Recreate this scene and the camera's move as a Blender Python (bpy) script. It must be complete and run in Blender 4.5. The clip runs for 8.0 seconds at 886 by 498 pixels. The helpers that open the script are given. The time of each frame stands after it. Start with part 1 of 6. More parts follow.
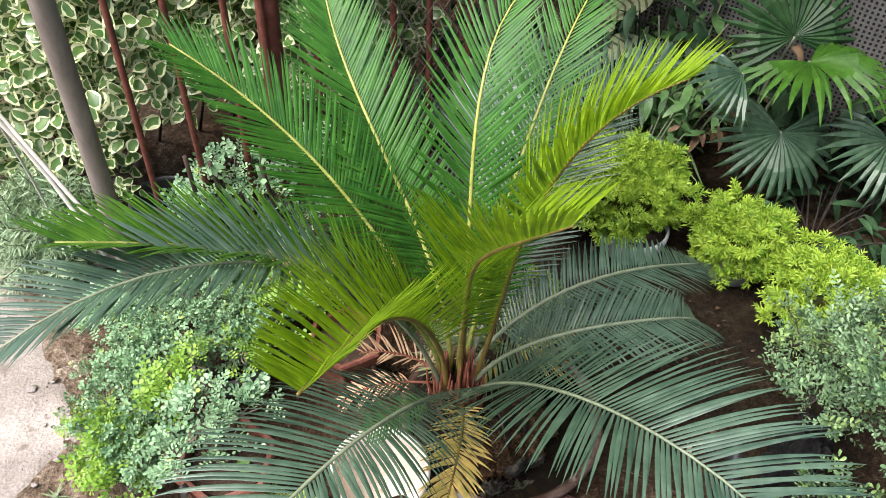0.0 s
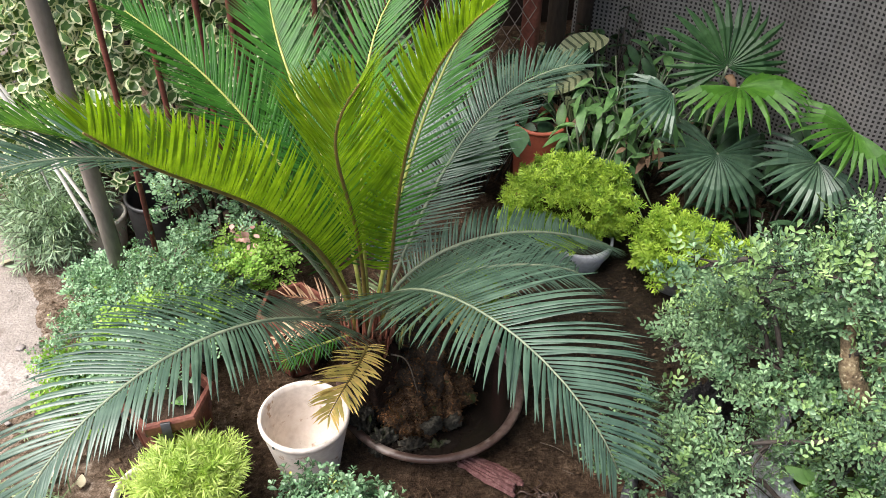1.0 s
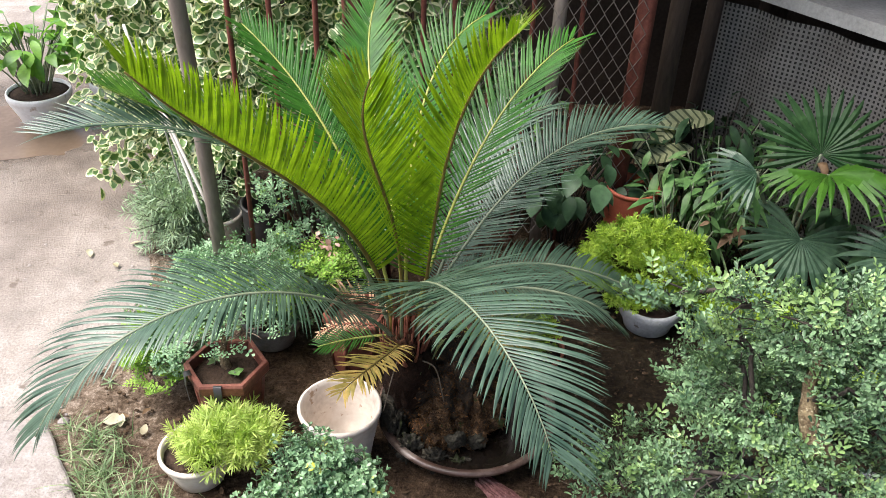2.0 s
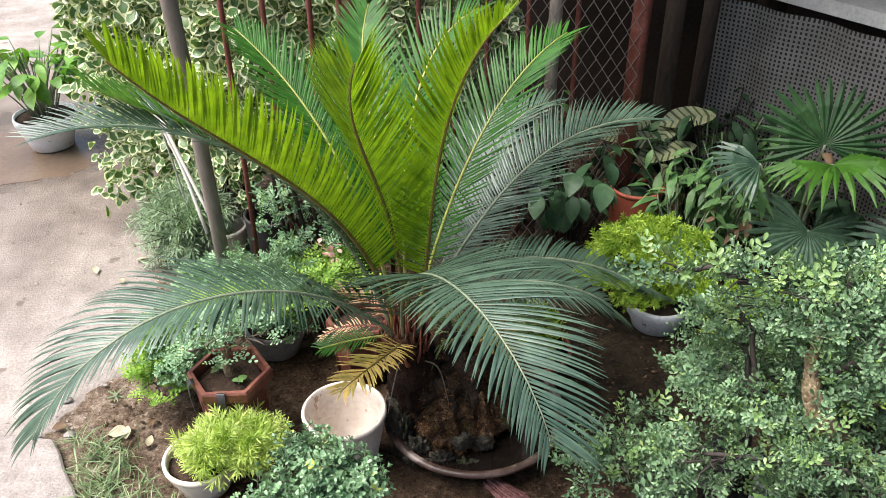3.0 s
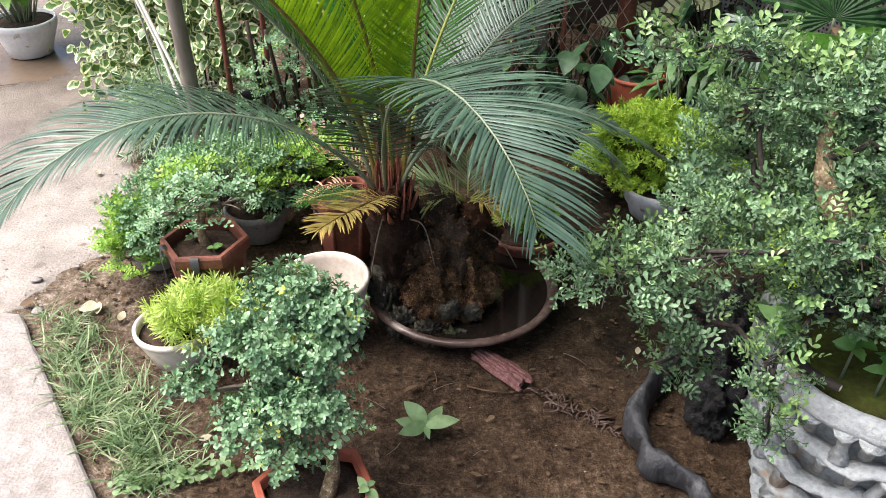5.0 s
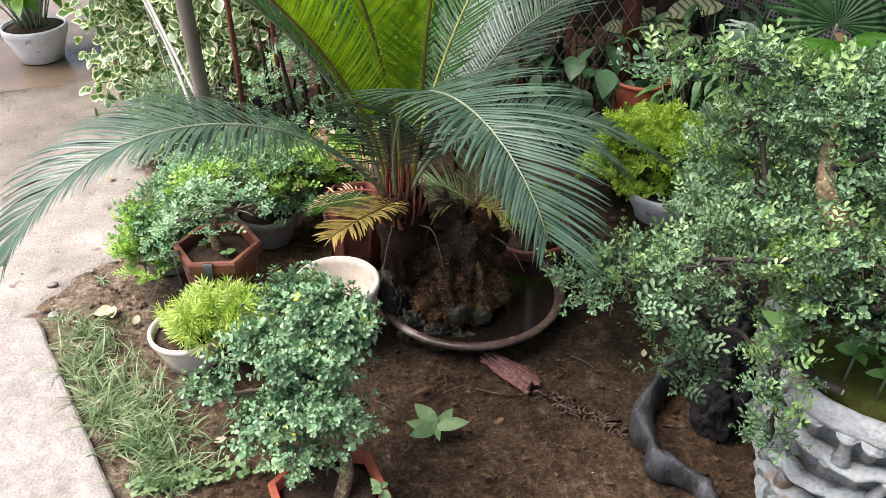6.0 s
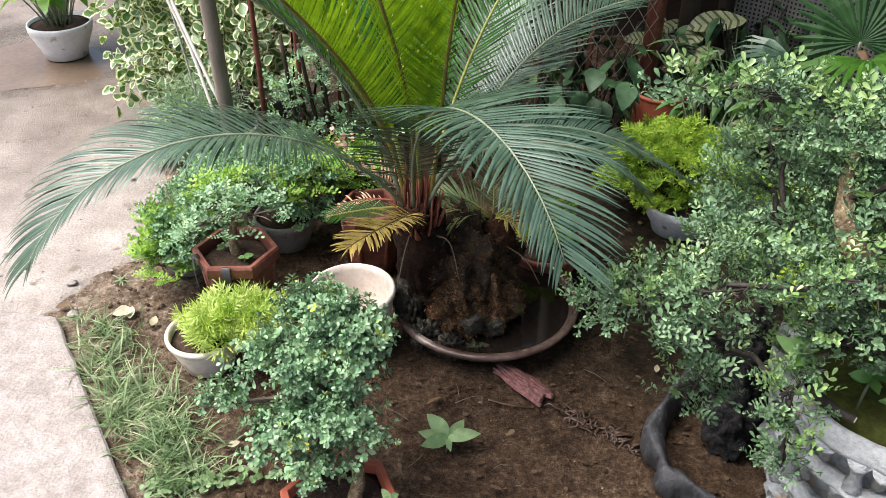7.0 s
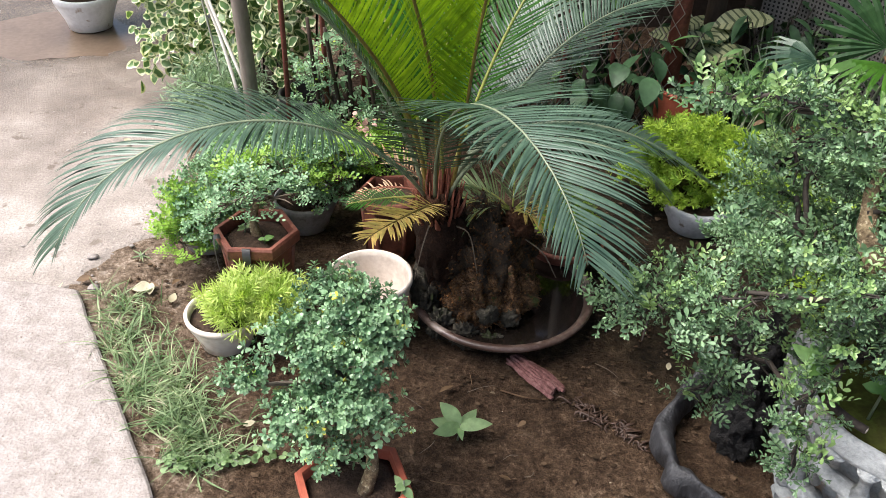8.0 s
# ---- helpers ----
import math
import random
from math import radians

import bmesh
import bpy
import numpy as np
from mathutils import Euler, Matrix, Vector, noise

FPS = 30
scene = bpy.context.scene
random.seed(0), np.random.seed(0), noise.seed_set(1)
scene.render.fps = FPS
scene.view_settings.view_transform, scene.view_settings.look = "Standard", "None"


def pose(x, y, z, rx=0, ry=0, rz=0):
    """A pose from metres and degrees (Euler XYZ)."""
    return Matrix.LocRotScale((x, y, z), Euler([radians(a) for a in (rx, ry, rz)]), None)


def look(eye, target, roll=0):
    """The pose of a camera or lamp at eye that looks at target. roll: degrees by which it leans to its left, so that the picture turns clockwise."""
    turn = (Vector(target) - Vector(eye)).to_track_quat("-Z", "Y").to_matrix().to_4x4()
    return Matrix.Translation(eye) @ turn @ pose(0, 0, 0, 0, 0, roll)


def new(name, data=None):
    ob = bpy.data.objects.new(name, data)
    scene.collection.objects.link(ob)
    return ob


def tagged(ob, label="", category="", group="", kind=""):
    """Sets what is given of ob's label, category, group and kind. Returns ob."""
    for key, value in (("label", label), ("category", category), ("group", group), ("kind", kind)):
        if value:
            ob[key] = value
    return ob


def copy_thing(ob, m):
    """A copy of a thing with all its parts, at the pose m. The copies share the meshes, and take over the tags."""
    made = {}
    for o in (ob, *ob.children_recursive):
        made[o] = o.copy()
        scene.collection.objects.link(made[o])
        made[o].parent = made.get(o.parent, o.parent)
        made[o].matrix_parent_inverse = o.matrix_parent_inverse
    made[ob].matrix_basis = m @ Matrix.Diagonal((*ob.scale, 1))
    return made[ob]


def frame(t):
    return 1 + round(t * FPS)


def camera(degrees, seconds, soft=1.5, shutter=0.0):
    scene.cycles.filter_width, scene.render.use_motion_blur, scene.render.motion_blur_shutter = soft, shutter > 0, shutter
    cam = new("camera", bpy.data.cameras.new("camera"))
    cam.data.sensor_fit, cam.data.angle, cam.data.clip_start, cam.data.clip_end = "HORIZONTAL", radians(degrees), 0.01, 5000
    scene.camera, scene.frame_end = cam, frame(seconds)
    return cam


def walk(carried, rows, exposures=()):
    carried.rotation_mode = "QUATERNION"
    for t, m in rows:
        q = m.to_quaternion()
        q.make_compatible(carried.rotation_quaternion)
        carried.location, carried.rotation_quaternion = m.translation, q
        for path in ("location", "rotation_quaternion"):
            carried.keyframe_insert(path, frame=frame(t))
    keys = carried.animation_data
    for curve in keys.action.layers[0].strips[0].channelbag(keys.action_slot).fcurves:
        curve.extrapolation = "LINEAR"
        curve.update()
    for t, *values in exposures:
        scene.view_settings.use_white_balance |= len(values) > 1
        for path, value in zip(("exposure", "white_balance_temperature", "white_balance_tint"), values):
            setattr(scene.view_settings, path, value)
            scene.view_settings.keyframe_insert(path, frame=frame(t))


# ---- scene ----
cam = camera(54.9, 8.0, 0.75)
PATH = [
    (0, (-0.616, -1.042, 1.945), (-0.095, 0.228, 0.491), 3.5),
    (0.5, (-0.511, -1.302, 1.935), (-0.063, 0.124, 0.607), 1.6),
    (1, (-0.408, -1.531, 1.871), (0.015, -0.047, 0.599), 1.3),
    (1.5, (-0.297, -1.686, 1.85), (-0.09, -0.13, 0.611), -1.4),
    (2, (-0.16, -1.794, 1.848), (-0.093, -0.141, 0.725), 2.2),
    (2.2, (-0.137, -1.807, 1.841), (-0.094, -0.135, 0.744), 2.3),
    (3.3, (-0.096, -1.819, 1.708), (-0.075, -0.135, 0.63), -1.9),
    (3.5, (-0.076, -1.825, 1.623), (-0.063, -0.153, 0.525), -2.7),
    (4, (-0.085, -1.883, 1.466), (-0.062, -0.22, 0.355), -1.7),
    (4.5, (-0.082, -1.873, 1.458), (-0.051, -0.215, 0.34), -0.1),
    (6, (-0.099, -1.903, 1.498), (-0.079, -0.248, 0.375), -0.5),
    (6.5, (-0.1, -1.893, 1.518), (-0.098, -0.24, 0.391), -0.2),
    (7, (-0.102, -1.895, 1.53), (-0.117, -0.242, 0.404), 0.3),
    (7.5, (-0.116, -1.905, 1.512), (-0.137, -0.271, 0.36), 2.1),
    (8, (-0.126, -1.896, 1.561), (-0.162, -0.27, 0.396), 2.2),
]
walk(cam, [(t, look(eye, target, roll)) for t, eye, target, roll in PATH], [(0, 1.2), (3.5, 1.18), (4.1, 1.3), (4.7, 1.3), (6.0, 1.2), (8, 1.18)])

# ---------- light ----------
world = bpy.data.worlds.new("overcast_sky")
scene.world = world
world.use_nodes = True
wn = world.node_tree.nodes
sky = wn.new("ShaderNodeTexSky")
sky.sky_type, sky.sun_disc = "NISHITA", False
sky.sun_elevation, sky.sun_rotation = radians(63), radians(-97)
sky.air_density, sky.dust_density, sky.ozone_density = 1.0, 4.0, 1.0
wn["Background"].inputs["Strength"].default_value = 0.105
world.node_tree.links.new(sky.outputs["Color"], wn["Background"].inputs["Color"])

sun = new("sun", bpy.data.lights.new("sun", "SUN"))
sun.data.energy, sun.data.angle, sun.data.color = 3.9, radians(45), (1.0, 0.955, 0.945)
sun.matrix_world = look((-2.5, -0.3, 5.0), (0, 0, 0))

# ---------- materials ----------
MATS = {}


def base_mat(name, rough=0.6, metal=0.0, spec=0.5):
    m = bpy.data.materials.new(name)
    m.use_nodes = True
    b = m.node_tree.nodes["Principled BSDF"]
    b.inputs["Roughness"].default_value = rough
    b.inputs["Metallic"].default_value = metal
    b.inputs["Specular IOR Level"].default_value = spec
    MATS[name] = m
    return m, m.node_tree.nodes, m.node_tree.links, b


def ramp(n, stops):
    r = n.new("ShaderNodeValToRGB")
    while len(r.color_ramp.elements) < len(stops):
        r.color_ramp.elements.new(0.5)
    for e, (p, c) in zip(r.color_ramp.elements, stops):
        e.position, e.color = p, (*c, 1)
    return r


def noise_tex(n, l, scale, detail=6, coords="Object", rough=0.6, stretch=None):
    tc = n.new("ShaderNodeTexCoord")
    t = n.new("ShaderNodeTexNoise")
    t.inputs["Scale"].default_value, t.inputs["Detail"].default_value, t.inputs["Roughness"].default_value = scale, detail, rough
    if stretch:
        mp = n.new("ShaderNodeMapping")
        mp.inputs["Scale"].default_value = stretch
        l.new(tc.outputs[coords], mp.inputs["Vector"])
        l.new(mp.outputs["Vector"], t.inputs["Vector"])
    else:
        l.new(tc.outputs[coords], t.inputs["Vector"])
    return t


def mix_rgb(n, l, fac, a, b, mode="MIX"):
    m = n.new("ShaderNodeMix")
    m.data_type, m.blend_type = "RGBA", mode
    for key, v in (("Factor", fac),):
        if hasattr(v, "links"):
            l.new(v, m.inputs[0])
        else:
            m.inputs[0].default_value = v
    for i, v in ((6, a), (7, b)):
        if hasattr(v, "links"):
            l.new(v, m.inputs[i])
        else:
            m.inputs[i].default_value = (*v, 1)
    return m.outputs[2]


def bump(n, l, b, height, strength, dist=0.01):
    bp = n.new("ShaderNodeBump")
    bp.inputs["Strength"].default_value, bp.inputs["Distance"].default_value = strength, dist
    l.new(height, bp.inputs["Height"])
    l.new(bp.outputs["Normal"], b.inputs["Normal"])


def surface(name, stops, scale=8, fine=90, rough=0.7, spec=0.4, bumps=0.4, dist=0.004, metal=0.0, stretch=None, spots=None, wet=None):
    """Two scales of noise in the colour, a fine relief, and optional spots of another colour or wet patches."""
    m, n, l, b = base_mat(name, rough, metal, spec)
    big, small = noise_tex(n, l, scale, stretch=stretch), noise_tex(n, l, fine, 4, stretch=stretch)
    add = n.new("ShaderNodeMath")
    add.operation = "MULTIPLY_ADD"
    l.new(small.outputs["Fac"], add.inputs[0])
    add.inputs[1].default_value = 0.4
    sc = n.new("ShaderNodeMath")
    sc.operation = "MULTIPLY"
    sc.inputs[1].default_value = 0.6
    l.new(big.outputs["Fac"], sc.inputs[0])
    l.new(sc.outputs[0], add.inputs[2])
    r = ramp(n, stops)
    l.new(add.outputs[0], r.inputs["Fac"])
    col = r.outputs["Color"]
    if spots:
        sp = noise_tex(n, l, spots[0], 3)
        sr = ramp(n, [(spots[1], (0, 0, 0)), (spots[1] + 0.06, (1, 1, 1))])
        l.new(sp.outputs["Fac"], sr.inputs["Fac"])
        col = mix_rgb(n, l, sr.outputs["Color"], col, spots[2])
    if wet:
        wt = noise_tex(n, l, wet[0], 3)
        wr = ramp(n, [(wet[1], (rough, rough, rough)), (wet[1] + 0.1, (wet[2], wet[2], wet[2]))])
        l.new(wt.outputs["Fac"], wr.inputs["Fac"])
        l.new(wr.outputs["Color"], b.inputs["Roughness"])
        wd = ramp(n, [(wet[1], (1, 1, 1)), (wet[1] + 0.12, (0.6, 0.58, 0.55))])
        l.new(wt.outputs["Fac"], wd.inputs["Fac"])
        col = mix_rgb(n, l, 1.0, col, wd.outputs["Color"], "MULTIPLY")
    l.new(col, b.inputs["Base Color"])
    bump(n, l, b, add.outputs[0], bumps, dist)
    return m


def foliage(name, dark, light, rough=0.4, thin=0.25, spec=0.5, old=None, share=0.0):
    """A leaf: each leaf a tone of its own between dark and light, faint blotches, some light through it."""
    m, n, l, b = base_mat(name, rough, 0.0, spec)
    geo = n.new("ShaderNodeNewGeometry")
    stops = [(0.0, dark), (1.0 - share if share else 1.0, light)]
    if share:
        stops.append((1.0 - share * 0.5, old))
    r = ramp(n, stops)
    info = n.new("ShaderNodeObjectInfo")
    both = n.new("ShaderNodeMath")
    both.operation = "ADD"
    l.new(geo.outputs["Random Per Island"], both.inputs[0])
    l.new(info.outputs["Random"], both.inputs[1])
    wrap = n.new("ShaderNodeMath")
    wrap.operation = "FRACT"
    l.new(both.outputs[0], wrap.inputs[0])
    patch = noise_tex(n, l, 17, 2)
    tone = n.new("ShaderNodeMapRange")
    tone.inputs["From Min"].default_value, tone.inputs["From Max"].default_value = 0.36, 0.64
    l.new(patch.outputs["Fac"], tone.inputs["Value"])
    blend = n.new("ShaderNodeMix")
    blend.inputs[0].default_value = 0.5
    l.new(wrap.outputs[0], blend.inputs[2])
    l.new(tone.outputs["Result"], blend.inputs[3])
    l.new(blend.outputs[0], r.inputs["Fac"])
    nz = noise_tex(n, l, 45, 3)
    nr = ramp(n, [(0.3, (0.72, 0.74, 0.7)), (0.75, (1.15, 1.15, 1.1))])
    l.new(nz.outputs["Fac"], nr.inputs["Fac"])
    col = mix_rgb(n, l, 1.0, r.outputs["Color"], nr.outputs["Color"], "MULTIPLY")
    l.new(col, b.inputs["Base Color"])
    tr = n.new("ShaderNodeBsdfTranslucent")
    l.new(mix_rgb(n, l, 1.0, col, (1.25, 1.35, 0.7), "MULTIPLY"), tr.inputs["Color"])
    mx = n.new("ShaderNodeMixShader")
    mx.inputs[0].default_value = thin
    l.new(b.outputs[0], mx.inputs[1])
    l.new(tr.outputs[0], mx.inputs[2])
    l.new(mx.outputs[0], n["Material Output"].inputs["Surface"])
    return m




def soil_mat():
    m, n, l, b = base_mat("moist_soil", 0.85, 0.0, 0.2)
    parts = [noise_tex(n, l, s, 5, rough=0.65) for s in (4, 26, 85, 240)]
    acc = None
    for t, w in zip(parts, (0.22, 0.26, 0.30, 0.22)):
        mu = n.new("ShaderNodeMath")
        mu.operation = "MULTIPLY_ADD"
        mu.inputs[1].default_value = w
        l.new(t.outputs["Fac"], mu.inputs[0])
        if acc is not None:
            l.new(acc, mu.inputs[2])
        else:
            mu.inputs[2].default_value = 0.0
        acc = mu.outputs[0]
    r = ramp(n, [(0.37, (0.007, 0.004, 0.002)), (0.45, (0.036, 0.020, 0.010)), (0.53, (0.097, 0.060, 0.035)), (0.61, (0.23, 0.162, 0.109))])
    l.new(acc, r.inputs["Fac"])
    wet = ramp(n, [(0.44, (0.9, 0.9, 0.9)), (0.6, (0.55, 0.55, 0.55))])
    l.new(parts[0].outputs["Fac"], wet.inputs["Fac"])
    l.new(wet.outputs["Color"], b.inputs["Roughness"])
    # soil moist by the basin; shade under fronds, bonsai and fan palms also painted dark
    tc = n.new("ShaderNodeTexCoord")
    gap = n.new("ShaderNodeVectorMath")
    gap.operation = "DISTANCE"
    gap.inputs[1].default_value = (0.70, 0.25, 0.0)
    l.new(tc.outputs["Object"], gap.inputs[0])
    shade_reach = n.new("ShaderNodeMath")
    shade_reach.operation = "MULTIPLY_ADD"
    shade_reach.inputs[1].default_value = 0.5
    l.new(parts[0].outputs["Fac"], shade_reach.inputs[0])
    l.new(gap.outputs["Value"], shade_reach.inputs[2])
    darkened = ramp(n, [(0.78, (0.28, 0.30, 0.25)), (1.0, (1, 1, 1))])
    l.new(shade_reach.outputs[0], darkened.inputs["Fac"])
    col = mix_rgb(n, l, 1.0, r.outputs["Color"], darkened.outputs["Color"], "MULTIPLY")
    # dusty and dry beside the path
    xyz = n.new("ShaderNodeSeparateXYZ")
    l.new(tc.outputs["Object"], xyz.inputs[0])
    dust = n.new("ShaderNodeMath")
    dust.operation = "MULTIPLY_ADD"
    dust.inputs[1].default_value = -1.0
    l.new(xyz.outputs["X"], dust.inputs[0])
    l.new(parts[0].outputs["Fac"], dust.inputs[2])
    dry = ramp(n, [(0.55, (0, 0, 0)), (0.8, (1, 1, 1))])
    half = n.new("ShaderNodeMath")
    half.operation = "MULTIPLY"
    half.inputs[1].default_value = 0.5
    l.new(dust.outputs[0], half.inputs[0])
    l.new(half.outputs[0], dry.inputs["Fac"])
    col = mix_rgb(n, l, dry.outputs["Color"], col, mix_rgb(n, l, 1.0, col, (2.3, 2.75, 3.35), "MULTIPLY"))
    l.new(col, b.inputs["Base Color"])
    bump(n, l, b, acc, 1.0, 0.045)
    return m


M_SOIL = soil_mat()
def path_mat():
    m = surface("dusty_old_concrete", [(0.3, (0.13, 0.110, 0.095)), (0.5, (0.27, 0.236, 0.208)), (0.68, (0.43, 0.395, 0.36))], 4.5, 130, 0.8, 0.3, 1.0, 0.014, spots=(11, 0.64, (0.16, 0.130, 0.108)))
    n, l = m.node_tree.nodes, m.node_tree.links
    b = n["Principled BSDF"]
    dry = b.inputs["Base Color"].links[0].from_socket
    tc, gap = n.new("ShaderNodeTexCoord"), n.new("ShaderNodeVectorMath")
    gap.operation = "DISTANCE"
    gap.inputs[1].default_value = (-2.05, 1.95, 0.0)
    l.new(tc.outputs["Object"], gap.inputs[0])
    edge, reach = noise_tex(n, l, 2.4, 5), n.new("ShaderNodeMath")
    reach.operation = "MULTIPLY_ADD"
    reach.inputs[1].default_value = 1.3
    l.new(edge.outputs["Fac"], reach.inputs[0])
    l.new(gap.outputs["Value"], reach.inputs[2])
    scale = n.new("ShaderNodeMath")
    scale.operation = "MULTIPLY"
    scale.inputs[1].default_value = 0.25
    l.new(reach.outputs[0], scale.inputs[0])
    tone = ramp(n, [(0.27, (0.42, 0.38, 0.34)), (0.40, (0.66, 0.62, 0.585)), (0.56, (1, 1, 1))])
    l.new(scale.outputs[0], tone.inputs["Fac"])
    l.new(mix_rgb(n, l, 1.0, dry, tone.outputs["Color"], "MULTIPLY"), b.inputs["Base Color"])
    gloss = ramp(n, [(0.27, (0.25, 0.25, 0.25)), (0.50, (0.8, 0.8, 0.8))])
    l.new(scale.outputs[0], gloss.inputs["Fac"])
    l.new(gloss.outputs["Color"], b.inputs["Roughness"])
    return m


M_PATH = path_mat()
M_SLAB = surface("pale_concrete_slab", [(0.30, (0.16, 0.137, 0.120)), (0.48, (0.262, 0.232, 0.212)), (0.66, (0.36, 0.33, 0.308))], 26, 140, 0.85, 0.25, 1.0, 0.010, spots=(75, 0.66, (0.15, 0.122, 0.10)))
M_DARKTERRA = surface("damp_dark_terracotta", [(0.3, (0.045, 0.014, 0.010)), (0.5, (0.125, 0.040, 0.026)), (0.72, (0.25, 0.10, 0.068))], 14, 90, 0.5, 0.45, 0.3, 0.002, spots=(9, 0.60, (0.03, 0.014, 0.011)))
M_TERRA = surface("terracotta", [(0.3, (0.085, 0.026, 0.017)), (0.5, (0.19, 0.062, 0.037)), (0.72, (0.33, 0.135, 0.085))], 14, 90, 0.65, 0.4, 0.3, 0.002, spots=(22, 0.64, (0.055, 0.026, 0.02)))
M_ORANGE = surface("orange_clay", [(0.3, (0.26, 0.055, 0.03)), (0.7, (0.40, 0.11, 0.06))], 12, 80, 0.6, 0.4, 0.1, 0.001, spots=(14, 0.62, (0.10, 0.035, 0.02)))
M_WHITE = surface("stained_white_plastic", [(0.25, (0.44, 0.36, 0.29)), (0.5, (0.68, 0.60, 0.52)), (0.75, (0.80, 0.75, 0.69))], 9, 60, 0.5, 0.4, 0.1, 0.001, spots=(26, 0.64, (0.40, 0.27, 0.18)))
M_BLUEWHITE = surface("dull_pale_plastic", [(0.25, (0.52, 0.51, 0.50)), (0.6, (0.74, 0.74, 0.75))], 7, 60, 0.45, 0.5, 0.1, 0.001, spots=(12, 0.64, (0.36, 0.29, 0.23)))
M_GREYPOT = surface("grey_clay_pot", [(0.3, (0.14, 0.13, 0.125)), (0.7, (0.33, 0.32, 0.31))], 10, 80, 0.75, 0.3, 0.3, 0.002, spots=(20, 0.64, (0.09, 0.075, 0.06)))
M_PALEPOT = surface("pale_grey_clay_pot", [(0.3, (0.34, 0.34, 0.345)), (0.7, (0.62, 0.62, 0.63))], 10, 80, 0.7, 0.3, 0.3, 0.002, spots=(20, 0.64, (0.2, 0.17, 0.14)))
M_GLAZE = surface("brown_glaze", [(0.3, (0.03, 0.016, 0.011)), (0.5, (0.075, 0.044, 0.034)), (0.74, (0.24, 0.18, 0.145))], 7, 60, 0.35, 0.5, 0.2, 0.002, spots=(9, 0.62, (0.24, 0.19, 0.16)))
M_WATER = base_mat("dark_water", 0.06, 0.0, 0.6)[0]
MATS["dark_water"].node_tree.nodes["Principled BSDF"].inputs["Base Color"].default_value = (0.012, 0.009, 0.007, 1)
M_PUDDLE = surface("muddy_puddle", [(0.3, (0.10, 0.068, 0.045)), (0.7, (0.17, 0.125, 0.09))], 3, 40, 0.2, 0.3, 0.05, 0.001)
M_ROCK = surface("root_grown_brown_rock", [(0.36, (0.004, 0.003, 0.002)), (0.5, (0.026, 0.018, 0.011)), (0.66, (0.095, 0.058, 0.031))], 34, 150, 0.8, 0.3, 1.0, 0.018, spots=(45, 0.62, (0.14, 0.058, 0.02)))
M_ROOTMASS = surface("granular_root_mass", [(0.36, (0.009, 0.006, 0.003)), (0.5, (0.075, 0.043, 0.023)), (0.64, (0.26, 0.145, 0.068))], 55, 190, 0.85, 0.25, 1.0, 0.014, spots=(24, 0.62, (0.030, 0.040, 0.010)))
M_ROCKPALE = surface("mossy_weathered_rock", [(0.32, (0.004, 0.0035, 0.003)), (0.5, (0.040, 0.035, 0.025)), (0.72, (0.19, 0.17, 0.125))], 30, 110, 0.85, 0.3, 1.0, 0.018, spots=(16, 0.60, (0.024, 0.032, 0.009)))
M_FIBRE = surface("fibrous_brown_stem", [(0.3, (0.005, 0.003, 0.002)), (0.55, (0.026, 0.014, 0.009)), (0.75, (0.085, 0.04, 0.022))], 45, 160, 0.95, 0.15, 1.0, 0.012)
M_HUSK = surface("reddish_leaf_base", [(0.3, (0.10, 0.03, 0.018)), (0.55, (0.22, 0.075, 0.045)), (0.75, (0.36, 0.18, 0.11))], 40, 140, 0.7, 0.3, 0.6, 0.004)
M_BULB = surface("reddish_fibrous_bulb", [(0.3, (0.018, 0.009, 0.005)), (0.55, (0.075, 0.034, 0.018)), (0.75, (0.19, 0.095, 0.052))], 60, 170, 0.9, 0.2, 1.0, 0.008)
M_BARK = surface("speckled_bark", [(0.3, (0.035, 0.024, 0.015)), (0.5, (0.15, 0.11, 0.065)), (0.68, (0.34, 0.28, 0.165))], 60, 190, 0.9, 0.2, 1.0, 0.008, spots=(130, 0.62, (0.50, 0.44, 0.30)))
M_TWIG = surface("dark_twig", [(0.3, (0.012, 0.010, 0.009)), (0.7, (0.06, 0.048, 0.038))], 30, 120, 0.8, 0.3, 0.6, 0.003)
M_POLE = surface("smooth_grey_pole", [(0.3, (0.12, 0.098, 0.08)), (0.55, (0.23, 0.195, 0.165)), (0.75, (0.34, 0.30, 0.26))], 9, 70, 0.6, 0.4, 0.3, 0.002, stretch=(1, 1, 0.25))
M_RUST = surface("rusty_red_iron", [(0.3, (0.06, 0.018, 0.012)), (0.55, (0.15, 0.045, 0.03)), (0.75, (0.24, 0.10, 0.075))], 18, 90, 0.75, 0.4, 0.4, 0.002, metal=0.15)
M_BROWNPOST = surface("brown_weathered_post", [(0.3, (0.018, 0.012, 0.009)), (0.7, (0.07, 0.048, 0.035))], 10, 80, 0.8, 0.3, 0.5, 0.003, stretch=(1, 1, 0.2))
M_WIRE = surface("dull_galvanised_wire", [(0.3, (0.16, 0.13, 0.11)), (0.7, (0.33, 0.29, 0.26))], 30, 90, 0.5, 0.5, 0.2, 0.001, metal=0.5)
M_BLACK = surface("black_plastic", [(0.3, (0.010, 0.010, 0.010)), (0.7, (0.035, 0.034, 0.034))], 10, 60, 0.45, 0.5, 0.2, 0.002)
M_ROOT = surface("matte_charred_wood", [(0.3, (0.014, 0.014, 0.015)), (0.52, (0.042, 0.042, 0.045)), (0.72, (0.15, 0.15, 0.155))], 18, 110, 0.55, 0.4, 1.0, 0.01, stretch=(1, 1, 0.35))
